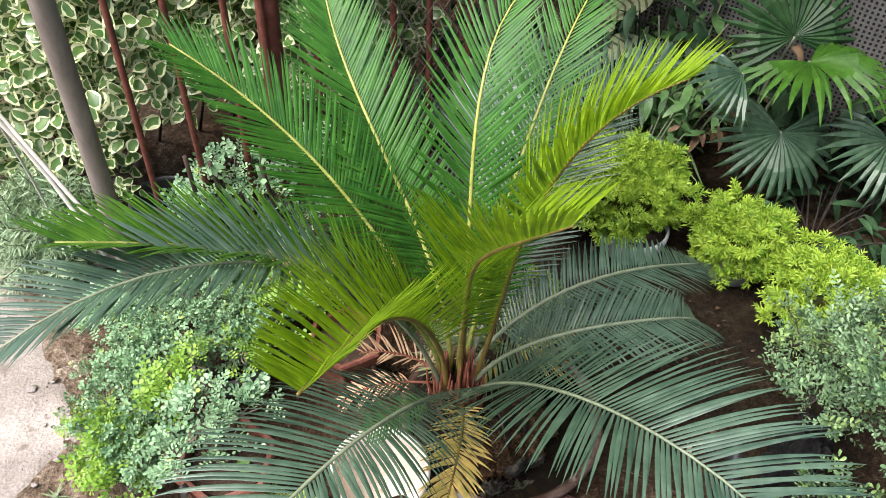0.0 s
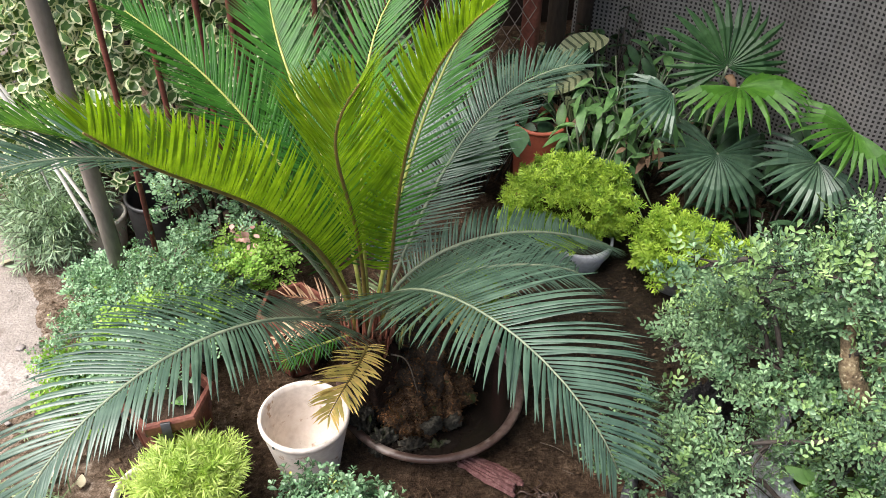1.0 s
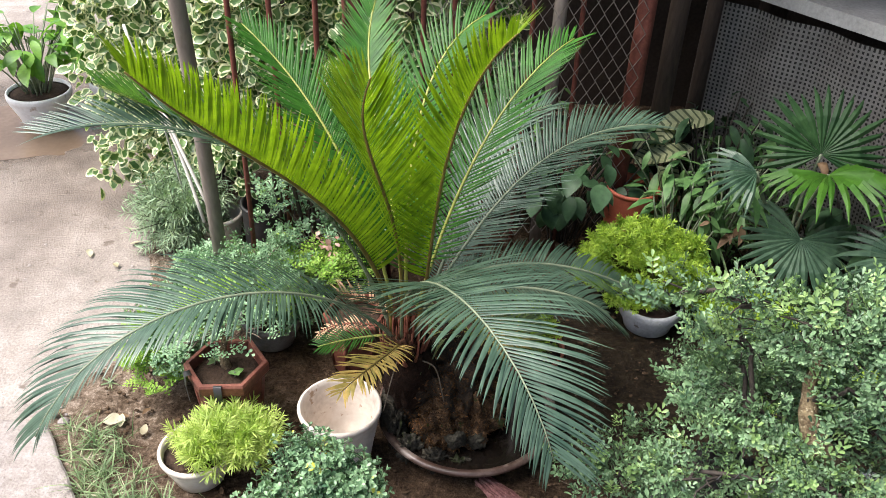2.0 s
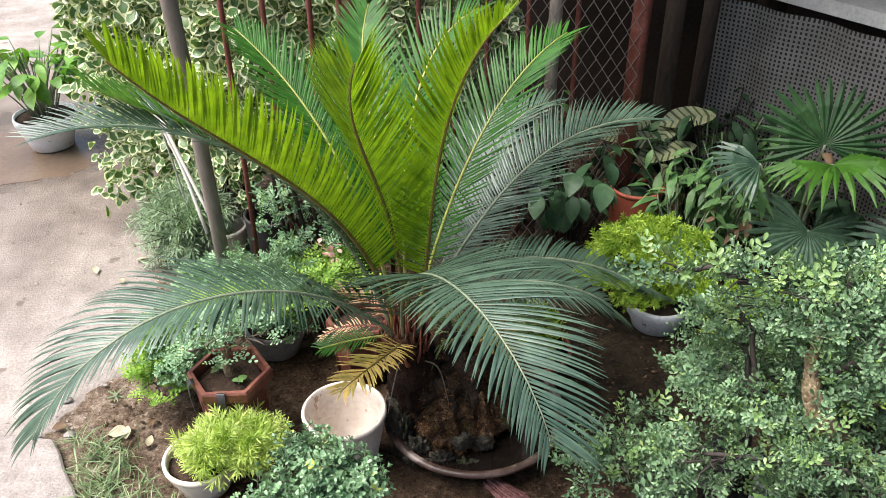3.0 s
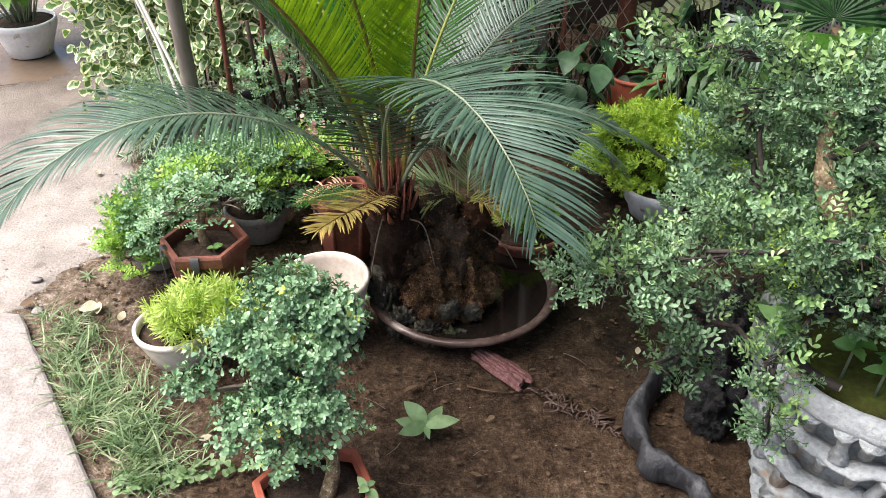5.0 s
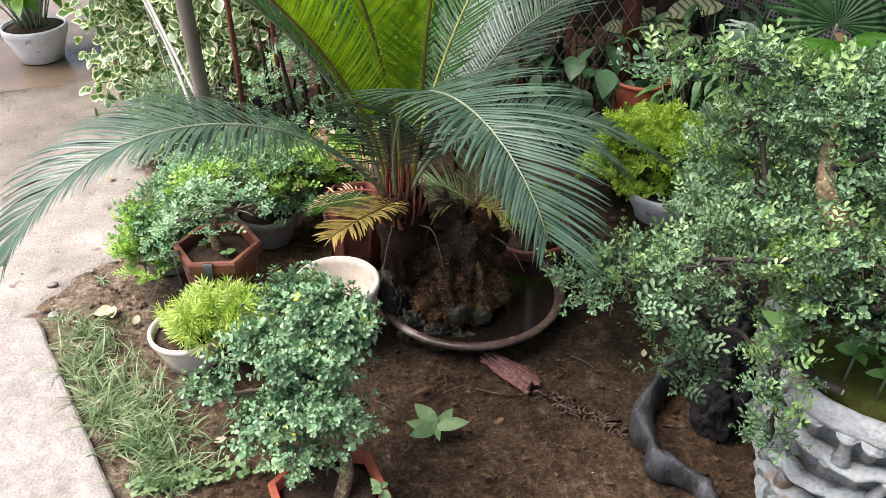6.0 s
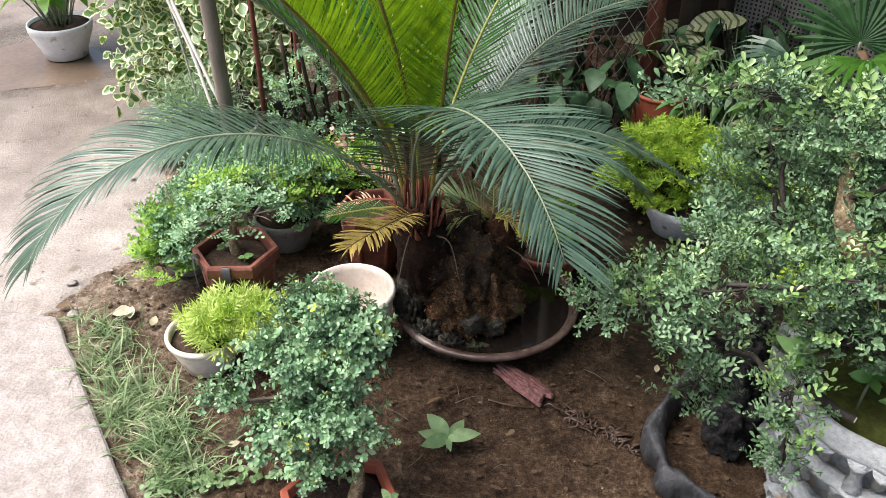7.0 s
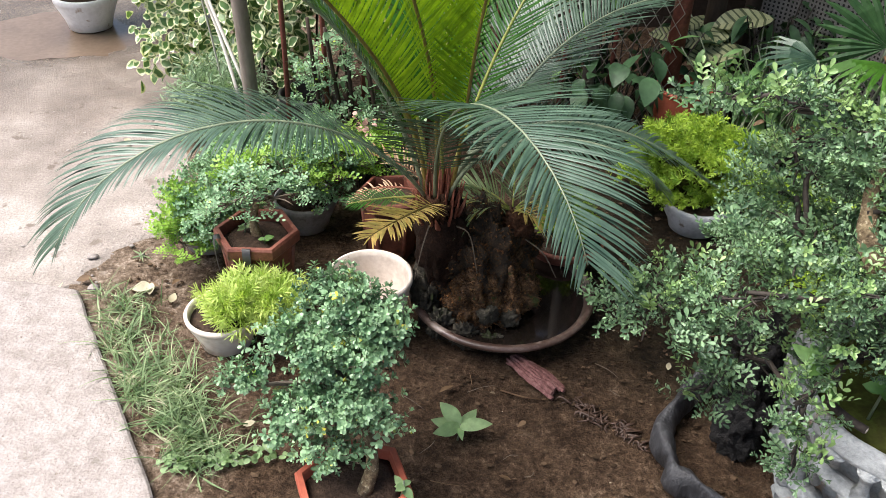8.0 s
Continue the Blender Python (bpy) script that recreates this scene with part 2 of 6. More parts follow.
M_CHAR = surface("black_charred_stump", [(0.3, (0.004, 0.004, 0.004)), (0.55, (0.014, 0.013, 0.013)), (0.75, (0.05, 0.048, 0.048))], 30, 120, 0.8, 0.3, 1.0, 0.02)
M_CEMENT = surface("grey_cement", [(0.28, (0.15, 0.158, 0.157)), (0.5, (0.33, 0.345, 0.342)), (0.70, (0.47, 0.485, 0.48))], 16, 110, 0.85, 0.3, 1.0, 0.01, spots=(11, 0.62, (0.27, 0.21, 0.16)))
M_MOSS = surface("mossy_soil", [(0.3, (0.03, 0.022, 0.012)), (0.5, (0.055, 0.06, 0.014)), (0.72, (0.10, 0.13, 0.025))], 14, 90, 0.95, 0.1, 0.9, 0.006)
M_POTSOIL = surface("potting_soil", [(0.3, (0.012, 0.008, 0.006)), (0.7, (0.07, 0.045, 0.03))], 30, 120, 0.95, 0.2, 1.0, 0.01)
M_GRIT = foliage("soil_crumb", (0.022, 0.013, 0.007), (0.12, 0.078, 0.05), 0.95, 0.0, 0.15, (0.36, 0.31, 0.23), 0.08)
M_SHOOT = surface("dry_grey_stalk", [(0.3, (0.07, 0.052, 0.038)), (0.7, (0.20, 0.165, 0.125))], 30, 120, 0.8, 0.3, 0.3, 0.001)
L_FIBRE = foliage("root_fibre", (0.010, 0.006, 0.003), (0.14, 0.070, 0.030), 0.95, 0.0, 0.15, (0.42, 0.19, 0.075), 0.2)
M_POD = surface("dried_brown_pod", [(0.3, (0.014, 0.008, 0.005)), (0.7, (0.10, 0.058, 0.04))], 60, 170, 0.5, 0.4, 0.6, 0.002)
M_REDWOOD = surface("purplish_wood_chunk", [(0.3, (0.06, 0.022, 0.02)), (0.5, (0.16, 0.07, 0.065)), (0.72, (0.36, 0.21, 0.19))], 12, 90, 0.75, 0.3, 1.0, 0.006, stretch=(6, 6, 6))
M_DRY = foliage("dry_brown_leaf", (0.07, 0.038, 0.02), (0.24, 0.155, 0.09), 0.7, 0.15, 0.3)
M_PALELEAF = foliage("bleached_fallen_leaf", (0.30, 0.26, 0.17), (0.5, 0.46, 0.36), 0.7, 0.15, 0.3)
M_NETDARK = surface("dark_shade_cloth", [(0.3, (0.012, 0.012, 0.012)), (0.7, (0.036, 0.033, 0.03))], 6, 90, 0.8, 0.2, 0.3, 0.002)
M_NETPALE = surface("grey_woven_tape", [(0.3, (0.065, 0.061, 0.056)), (0.7, (0.22, 0.21, 0.197))], 5, 90, 0.6, 0.4, 0.2, 0.001)
M_COPING = surface("weathered_white_ledge", [(0.3, (0.26, 0.25, 0.23)), (0.7, (0.55, 0.54, 0.51))], 6, 80, 0.75, 0.3, 0.4, 0.003)
# near-black so the added walls and roof stand in for deep shade
M_WALL = surface("near_black_added_wall", [(0.3, (0.018, 0.013, 0.010)), (0.7, (0.06, 0.045, 0.036))], 3, 60, 0.9, 0.2, 0.5, 0.006)
M_STRIP = surface("pale_split_cane", [(0.3, (0.45, 0.42, 0.36)), (0.7, (0.68, 0.65, 0.6))], 12, 70, 0.6, 0.4, 0.3, 0.002)

L_YOUNG = foliage("young_lime_leaflet", (0.125, 0.225, 0.006), (0.27, 0.395, 0.018), 0.42, 0.38, 0.4)
L_MID = foliage("fresh_green_leaflet", (0.020, 0.090, 0.012), (0.052, 0.165, 0.022), 0.45, 0.25, 0.3)
L_MIDLIME = foliage("yellowish_green_leaflet", (0.035, 0.115, 0.012), (0.11, 0.24, 0.024), 0.42, 0.28, 0.35)
L_OLD = foliage("dark_greyish_leaflet", (0.028, 0.062, 0.040), (0.082, 0.135, 0.094), 0.38, 0.10, 0.6)
L_YELLOW = foliage("yellow_dying_leaflet", (0.34, 0.30, 0.08), (0.74, 0.50, 0.18), 0.5, 0.25, 0.4)
L_DEAD = foliage("dead_orange_leaflet", (0.42, 0.23, 0.14), (0.64, 0.45, 0.31), 0.65, 0.2, 0.3)
L_PUP = foliage("dull_yellowish_leaflet", (0.065, 0.120, 0.050), (0.22, 0.28, 0.13), 0.45, 0.15, 0.4, (0.36, 0.27, 0.06), 0.18)
M_RACHIS_Y = surface("yellow_green_stalk", [(0.3, (0.16, 0.20, 0.03)), (0.7, (0.36, 0.36, 0.10))], 20, 80, 0.45, 0.4, 0.2, 0.001)
M_RACHIS_O = surface("pale_green_stalk", [(0.3, (0.10, 0.13, 0.08)), (0.7, (0.22, 0.25, 0.16))], 20, 80, 0.5, 0.4, 0.2, 0.001)
M_RACHIS_B = surface("brownish_stalk", [(0.3, (0.10, 0.07, 0.015)), (0.7, (0.23, 0.17, 0.04))], 20, 80, 0.5, 0.4, 0.2, 0.001)
L_SEDUM = foliage("lime_needle", (0.11, 0.24, 0.016), (0.44, 0.58, 0.075), 0.5, 0.25, 0.35)
L_SEDUM2 = foliage("bright_lime_needle", (0.24, 0.38, 0.05), (0.62, 0.70, 0.24), 0.5, 0.3, 0.35)
L_BUSH = foliage("bluish_green_leaflet", (0.028, 0.098, 0.042), (0.33, 0.51, 0.29), 0.42, 0.12, 0.55, (0.54, 0.52, 0.07), 0.09)
L_BONSAI = foliage("deep_green_leaflet", (0.014, 0.052, 0.024), (0.23, 0.37, 0.190), 0.46, 0.12, 0.5, (0.38, 0.52, 0.20), 0.10)
L_BONSAINEW = foliage("young_yellowish_leaflet", (0.08, 0.17, 0.05), (0.35, 0.50, 0.20), 0.42, 0.15, 0.5)
L_LEFT = foliage("pale_bluish_leaflet", (0.042, 0.135, 0.055), (0.36, 0.54, 0.33), 0.5, 0.18, 0.4, (0.46, 0.58, 0.10), 0.10)
L_LIME = foliage("lime_green_leaflet", (0.11, 0.26, 0.028), (0.36, 0.53, 0.10), 0.5, 0.28, 0.4)
L_HERB = foliage("greyish_needle", (0.14, 0.24, 0.14), (0.40, 0.50, 0.34), 0.55, 0.2, 0.4)
L_CREAM = foliage("cream_leaf_margin", (0.50, 0.54, 0.28), (0.84, 0.83, 0.62), 0.45, 0.25, 0.45)
L_CORE = foliage("green_leaf_centre", (0.03, 0.10, 0.02), (0.16, 0.27, 0.08), 0.4, 0.2, 0.5)
L_FAN = foliage("fan_leaf_green", (0.013, 0.048, 0.016), (0.042, 0.10, 0.034), 0.5, 0.15, 0.4)
L_FANBLUE = foliage("bluish_fan_leaf", (0.03, 0.072, 0.042), (0.085, 0.145, 0.09), 0.42, 0.15, 0.5)
L_FANBRIGHT = foliage("bright_fan_leaf", (0.032, 0.11, 0.010), (0.065, 0.17, 0.018), 0.5, 0.25, 0.35)
L_CALDARK = foliage("dark_leaf_band", (0.045, 0.06, 0.028), (0.085, 0.105, 0.05), 0.5, 0.12, 0.35)
L_CALPALE = foliage("pale_leaf_band", (0.20, 0.225, 0.115), (0.36, 0.37, 0.22), 0.5, 0.15, 0.35)
L_DEEP = foliage("dark_round_leaf", (0.013, 0.038, 0.015), (0.058, 0.120, 0.055), 0.5, 0.12, 0.3)
L_UNDER = foliage("mid_green_leaf", (0.045, 0.13, 0.038), (0.18, 0.32, 0.115), 0.45, 0.2, 0.4)
L_WEED = foliage("fresh_weed_leaf", (0.08, 0.21, 0.04), (0.24, 0.42, 0.14), 0.5, 0.28, 0.4)
L_PALEWEED = foliage("pale_weed_leaf", (0.13, 0.23, 0.09), (0.29, 0.40, 0.20), 0.55, 0.25, 0.4)
L_BIG = foliage("broad_bright_leaf", (0.05, 0.17, 0.02), (0.20, 0.38, 0.06), 0.4, 0.3, 0.5)
L_GRASS = foliage("grass_blade", (0.05, 0.105, 0.035), (0.25, 0.33, 0.17), 0.55, 0.2, 0.35, (0.50, 0.46, 0.34), 0.20)
L_PINK = foliage("pink_bract", (0.42, 0.20, 0.18), (0.58, 0.38, 0.33), 0.6, 0.2, 0.3)

# ---------- mesh tools ----------
rng = np.random.default_rng(7)


class Mesh:
    """Gathers vertices and faces, in world coordinates."""

    def __init__(self):
        self.v, self.f, self.m, self.n = [], [], [], 0

    def add(self, v, f, m=0):
        v = np.asarray(v, float).reshape(-1, 3)
        f = [tuple(int(i) + self.n for i in q) for q in f]
        self.v.append(v)
        self.f += f
        self.m += [m] * len(f) if np.isscalar(m) else list(m)
        self.n += len(v)
        return self

    def many(self, shape, mats, offs):
        """The shape (verts, faces, face materials) repeated by n 3x3 matrices and offsets."""
        sv, sf, sm = shape
        v = np.einsum("nij,kj->nki", mats, sv) + offs[:, None, :]
        k = len(sv)
        start = self.n
        self.v.append(v.reshape(-1, 3))
        for a in range(len(mats)):
            o = start + a * k
            self.f += [tuple(i + o for i in q) for q in sf]
        self.m += list(sm) * len(mats)
        self.n += k * len(mats)
        return self

    def data(self, name, origin, materials, smooth=True):
        me = bpy.data.meshes.new(name)
        v = np.concatenate(self.v) - np.array(origin, float)
        me.from_pydata(v.tolist(), [], self.f)
        for mt in materials:
            me.materials.append(mt)
        if len(materials) > 1:
            me.polygons.foreach_set("material_index", self.m)
        me.polygons.foreach_set("use_smooth", [smooth] * len(me.polygons))
        me.update()
        return me


ORIGIN = {}


def thing(name, at, label, category, group="", kind=""):
    ob = new(name)
    ob.location = at
    ob.empty_display_size = 0.05
    ORIGIN[ob] = Vector(at)
    return tagged(ob, label, category, group, kind)


def part(name, mesh, material, parent, label="", smooth=True, kind=""):
    mats = material if isinstance(material, (list, tuple)) else [material]
    at = ORIGIN[parent]
    ob = new(name, mesh.data(name, at, mats, smooth))
    ob.parent = parent
    if parent.type == "MESH":
        ob.matrix_parent_inverse = Matrix.Identity(4)
    ORIGIN[ob] = at
    return tagged(ob, label, "", "", kind)


def solid(name, mesh, material, label, category="", kind="", group="", smooth=True, at=(0, 0, 0)):
    mats = material if isinstance(material, (list, tuple)) else [material]
    ob = new(name, mesh.data(name, at, mats, smooth))
    ob.location = at
    ORIGIN[ob] = Vector(at)
    return tagged(ob, label, category, group, kind)


def unit(v):
    v = np.asarray(v, float)
    return v / (np.linalg.norm(v, axis=-1, keepdims=True) + 1e-9)


def tube(mesh, pts, radii, sides=8, cap=True, m=0, squash=1.0):
    pts = np.asarray(pts, float)
    n = len(pts)
    radii = np.full(n, radii) if np.isscalar(radii) else np.interp(np.linspace(0, 1, n), np.linspace(0, 1, len(radii)), radii)
    t = unit(np.gradient(pts, axis=0))
    ref = np.array([0, 0, 1.0]) if abs(t[0][2]) < 0.9 else np.array([1.0, 0, 0])
    rings = []
    for i in range(n):
        s = unit(np.cross(t[i], ref))
        u = np.cross(s, t[i])
        ref = u
        a = np.arange(sides) * 2 * np.pi / sides
        rings.append(pts[i] + radii[i] * (np.cos(a)[:, None] * s + squash * np.sin(a)[:, None] * u))
    f = [(i * sides + j, i * sides + (j + 1) % sides, (i + 1) * sides + (j + 1) % sides, (i + 1) * sides + j) for i in range(n - 1) for j in range(sides)]
    if cap:
        f += [tuple(range(sides))[::-1], tuple((n - 1) * sides + j for j in range(sides))]
    return mesh.add(np.concatenate(rings), f, m)


def lathe(mesh, profile, at, sides=48, turn=0.0, m=0, wobble=0.0, close=True):
    """A profile of (radius, height) turned round the upright through at; few sides give a polygon."""
    a = np.arange(sides) * 2 * np.pi / sides + np.radians(turn)
    v = []
    for r, z in profile:
        w = 1 + wobble * np.sin(3 * a + z * 20)
        v.append(np.stack([at[0] + r * w * np.cos(a), at[1] + r * w * np.sin(a), np.full(sides, at[2] + z)], 1))
    n = len(profile)
    f = [(i * sides + j, i * sides + (j + 1) % sides, (i + 1) * sides + (j + 1) % sides, (i + 1) * sides + j) for i in range(n - 1) for j in range(sides)]
    if close:
        f += [tuple(range(sides))[::-1], tuple((n - 1) * sides + j for j in range(sides))]
    return mesh.add(np.concatenate(v), f, m)


def curve_pts(ctrl, n=16):
    """A smooth line through the control points."""
    c = np.asarray(ctrl, float)
    c = np.vstack([2 * c[0] - c[1], c, 2 * c[-1] - c[-2]])
    out = []
    segs = len(c) - 3
    for u in np.linspace(0, segs, n):
        i = min(int(u), segs - 1)
        t = u - i
        p0, p1, p2, p3 = c[i : i + 4]
        out.append(0.5 * (2 * p1 + (p2 - p0) * t + (2 * p0 - 5 * p1 + 4 * p2 - p3) * t**2 + (3 * p1 - p0 - 3 * p2 + p3) * t**3))
    return np.array(out)


def leaf_shape(length=1.0, width=0.5, rows=4, fold=0.15, droop=0.15, widest=0.45, tip=0.02):
    """A leaf along +x with its face up: three vertices a row, folded along the middle, drooping to its tip."""
    v, f = [], []
    for i in range(rows + 1):
        u = i / rows
        p = np.log(0.5) / np.log(widest)
        w = width / 2 * max(np.sin(np.pi * min(u**p, 1.0)) ** 0.8, 0.0)
        w = max(w, tip * width if i == rows else 0.1 * width if i == 0 else 0)
        z = -droop * length * u * u
        v += [(u * length, w, z + fold * w), (u * length, 0, z), (u * length, -w, z + fold * w)]
    for i in range(rows):
        a = 3 * i
        f += [(a, a + 1, a + 4, a + 3), (a + 1, a + 2, a + 5, a + 4)]
    return np.array(v), f, [0] * len(f)


def merge_shapes(shapes):
    v, f, m, n = [], [], [], 0
    for sv, sf, sm in shapes:
        v.append(sv)
        f += [tuple(i + n for i in q) for q in sf]
        m += list(sm)
        n += len(sv)
    return np.concatenate(v), f, m


def moved(shape, mat, off=(0, 0, 0), m=None):
    sv, sf, sm = shape
    return sv @ np.asarray(mat).T + np.asarray(off), sf, sm if m is None else [m] * len(sf)


def frames(dirs, ups=None, roll=None):
    """Matrices whose x follows dirs and whose z leans to ups."""
    x = unit(dirs)
    u = np.tile([0, 0, 1.0], (len(x), 1)) if ups is None else np.asarray(ups, float)
    u = u + rng.normal(0, 0.02, u.shape)
    y = unit(np.cross(u, x))
    z = np.cross(x, y)
    if roll is not None:
        c, s = np.cos(roll)[:, None], np.sin(roll)[:, None]
        y, z = c * y + s * z, c * z - s * y
    return np.stack([x, y, z], 2)


def scatter_dirs(n, up=0.4, spread=1.0):
    d = rng.normal(0, spread, (n, 3))
    d = unit(d)
    d[:, 2] += up
    return unit(d)


def round_leaf(wide):
    """A small blunt leaflet, widest past its middle."""
    v = [(u, s * w * wide / 2, 0.12 * abs(s) * w - 0.08 * u * u) for u, w in ((0.0, 0.12), (0.38, 0.72), (0.75, 1.0), (1.0, 0.42)) for s in (1, 0, -1)]
    f = [q for a in (0, 3, 6) for q in ((a, a + 1, a + 4, a + 3), (a + 1, a + 2, a + 5, a + 4))]
    return np.array(v), f, [0] * len(f)


def sprig_shape(leaves=7, leaf=0.26, wide=0.62, pairs=True):
    """A little twig along +x, one long, with rounded leaflets in pairs and one at its end."""
    out = []
    for i in range(leaves):
        end = i == leaves - 1
        u = 1.0 if end else 0.15 + 0.75 * (i // 2) / max(1, (leaves - 1) // 2 - 0.5)
        side = 0 if end else (1 if i % 2 else -1)
        a = side * np.radians(58)
        d = np.array([np.cos(a), np.sin(a), 0.28])
        mt = frames(np.array([d]))[0] * (leaf * (0.85 + 0.3 * rng.random()))
        out.append(moved(round_leaf(wide), mt, (min(u, 0.95), 0, 0)))
    s = Mesh()
    tube(s, [(0, 0, 0), (0.5, 0, 0.01), (0.95, 0, 0)], [0.012, 0.006], 3, False)
    out.append((np.concatenate(s.v), s.f, [1] * len(s.f)))
    return merge_shapes(out)


def whorl_sprig(pairs=4, leaf=0.32, wide=0.62, lean=0.55):
    """A twig along +x, one long, with leaflets standing round it in crossed pairs and a tuft at its end."""
    out = []
    for i in range(pairs):
        u = 0.22 + 0.66 * i / max(1, pairs - 1)
        for half in (0, np.pi):
            a = i * np.pi / 2 + half + rng.normal(0, 0.3)
            d = np.array([lean + 0.25 * u, np.cos(a), np.sin(a)])
            mt = frames(np.array([d]), np.array([[1.0, 0, 0]]))[0] * (leaf * (1.05 - 0.35 * u) * (0.85 + 0.3 * rng.random()))
            out.append(moved(round_leaf(wide), mt, (u, 0, 0)))
    for k in range(3):
        a = k * 2.1 + rng.random()
        d = np.array([1.1, np.cos(a), np.sin(a)])
        out.append(moved(round_leaf(wide), frames(np.array([d]), np.array([[1.0, 0, 0]]))[0] * leaf * 0.6, (0.95, 0, 0)))
    s = Mesh()
    tube(s, [(0, 0, 0), (0.5, 0, 0.01), (0.95, 0, 0)], [0.014, 0.007], 3, False)
    out.append((np.concatenate(s.v), s.f, [1] * len(s.f)))
    return merge_shapes(out)


WHORLS = [whorl_sprig(3, 0.37, 0.60, 0.35), whorl_sprig(3, 0.40, 0.64, 0.25), whorl_sprig(4, 0.33, 0.56, 0.5)]
FLATS = [whorl_sprig(4, 0.30, 0.50, 0.6), whorl_sprig(3, 0.34, 0.52, 0.45), sprig_shape(7, 0.33, 0.50)]
NEWTIPS = [(v, f, [2 if k == 0 else k for k in m]) for v, f, m in (whorl_sprig(4, 0.34, 0.50, 0.8), sprig_shape(7, 0.34, 0.52))]
SPRIGS = [sprig_shape(7, 0.29, 0.74), sprig_shape(7, 0.27, 0.68), sprig_shape(5, 0.33, 0.78)]


def clump(mesh, centre, radii, count, size, up=0.35, shell=0.55, shapes=None, rough=0.25, low=-0.5, tuft=7, airy=0.0):
    """Sprigs in tufts over an uneven rounded mass, most near its surface, facing out and up, with gaps between."""
    shapes = shapes or SPRIGS
    for s in shapes:
        n = max(1, count // len(shapes) // tuft)
        d = unit(rng.normal(0, 1, (n, 3)))
        d[:, 2] = np.where(d[:, 2] < low, -d[:, 2], d[:, 2])
        r = shell + (1 - shell) * rng.random(n) ** 0.6
        lump = np.array([1 + rough * noise.noise(Vector((p[0] * 2.1 + centre[0] * 9, p[1] * 2.1 + centre[1] * 9, p[2] * 2.1))) * 1.6 for p in d])
        pos = np.asarray(centre) + d * np.asarray(radii) * (r * lump)[:, None]
        full = np.array([noise.noise(Vector(p) * 15) for p in pos]) > airy - 0.45
        pos, d = pos[full], d[full]
        n = len(pos) * tuft
        pos, d = np.repeat(pos, tuft, 0), np.repeat(d, tuft, 0)
        out = unit(0.6 * d * [1, 1, 0.5] + rng.normal(0, 0.75, (n, 3)) * [1, 1, 0.3] + [0, 0, 0.6 * up])
        face = unit(0.35 * d + [0, -0.15, 1.0] + rng.normal(0, 0.22, (n, 3)))
        sz = size * (0.65 + 0.6 * rng.random(n))
        pos = pos + rng.normal(0, 0.22 * size, (n, 3))
        mesh.many(s, frames(out, face) * sz[:, None, None], pos)
    return mesh

# ---------- setting ----------
def axis_steps(lo, hi, step, far):
    near = np.arange(lo, hi + step / 2, step)
    out = np.array([0.1, 0.3, 0.8, 2, 5, 12, 30, far])
    return np.concatenate([lo - out[::-1], near, hi + out])


def edge_x(y):
    """The uneven line where the bare path meets the planted soil."""
    return np.interp(y, [-0.05, 0.05, 0.2, 0.3, 0.45, 0.8, 1.2, 1.6, 2.4, 4.0], [-1.25, -1.23, -1.16, -1.06, -1.04, -1.1, -1.2, -1.35, -1.3, -1.2])


xs, ys = axis_steps(-1.4, 1.3, 0.0125, 150), axis_steps(-1.3, 1.3, 0.0125, 150)
gx, gy = np.meshgrid(xs, ys, indexing="ij")
gz = np.zeros_like(gx)
for i in range(len(xs)):
    for j in range(len(ys)):
        if abs(gx[i, j]) < 3 and abs(gy[i, j]) < 3:
            p = Vector((gx[i, j], gy[i, j], 0))
            gz[i, j] = 0.010 * noise.noise(p * 3.1) + 0.008 * noise.noise(p * 9) + 0.008 * noise.noise(p * 22) + 0.007 * noise.noise(p * 45)
gz -= np.clip((edge_x(gy) - 0.01 - gx) / 0.10, 0, 1) * 0.03 * (gy > -0.1) + 0.02 * ((gx < edge_x(gy) - 0.1) & (gy <= -0.1))
gz -= np.clip((-1.5 - gx) / 0.3, 0, 1) * 0.05 * (gy > -0.1)
ground = Mesh()
nx, ny = gx.shape
ground.add(np.stack([gx, gy, gz - 0.004], 2).reshape(-1, 3), [(i * ny + j, (i + 1) * ny + j, (i + 1) * ny + j + 1, i * ny + j + 1) for i in range(nx - 1) for j in range(ny - 1)])
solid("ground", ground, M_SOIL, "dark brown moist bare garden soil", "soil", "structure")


def sheet(name, outline, top, depth, material, label, category, inside, rim=((0.0, 0.008), (0.006, 0.002), (0.016, 0.0))):
    """A flat slab with a slightly rounded, broken edge."""
    out = np.array(outline, float)
    c = np.array(inside, float)
    rings = []
    for k, (inset, z) in enumerate(((0.0, top - depth), *((a, top - b) for a, b in rim))):
        d = unit(c - out)
        rings.append(np.column_stack([out + d * inset, np.full(len(out), z)]))
    n = len(out)
    m = Mesh()
    f = [(i * n + j, i * n + (j + 1) % n, (i + 1) * n + (j + 1) % n, (i + 1) * n + j) for i in range(3) for j in range(n)]
    f.append(tuple(3 * n + j for j in range(n)))
    m.add(np.concatenate(rings), f)
    return solid(name, m, material, label, category, "structure", smooth=False)


def broken_x(y):
    return float(edge_x(y)) + 0.035 + 0.05 * noise.noise(Vector((y * 4, 2, 0))) + 0.04 * noise.noise(Vector((y * 13, 5, 0)))


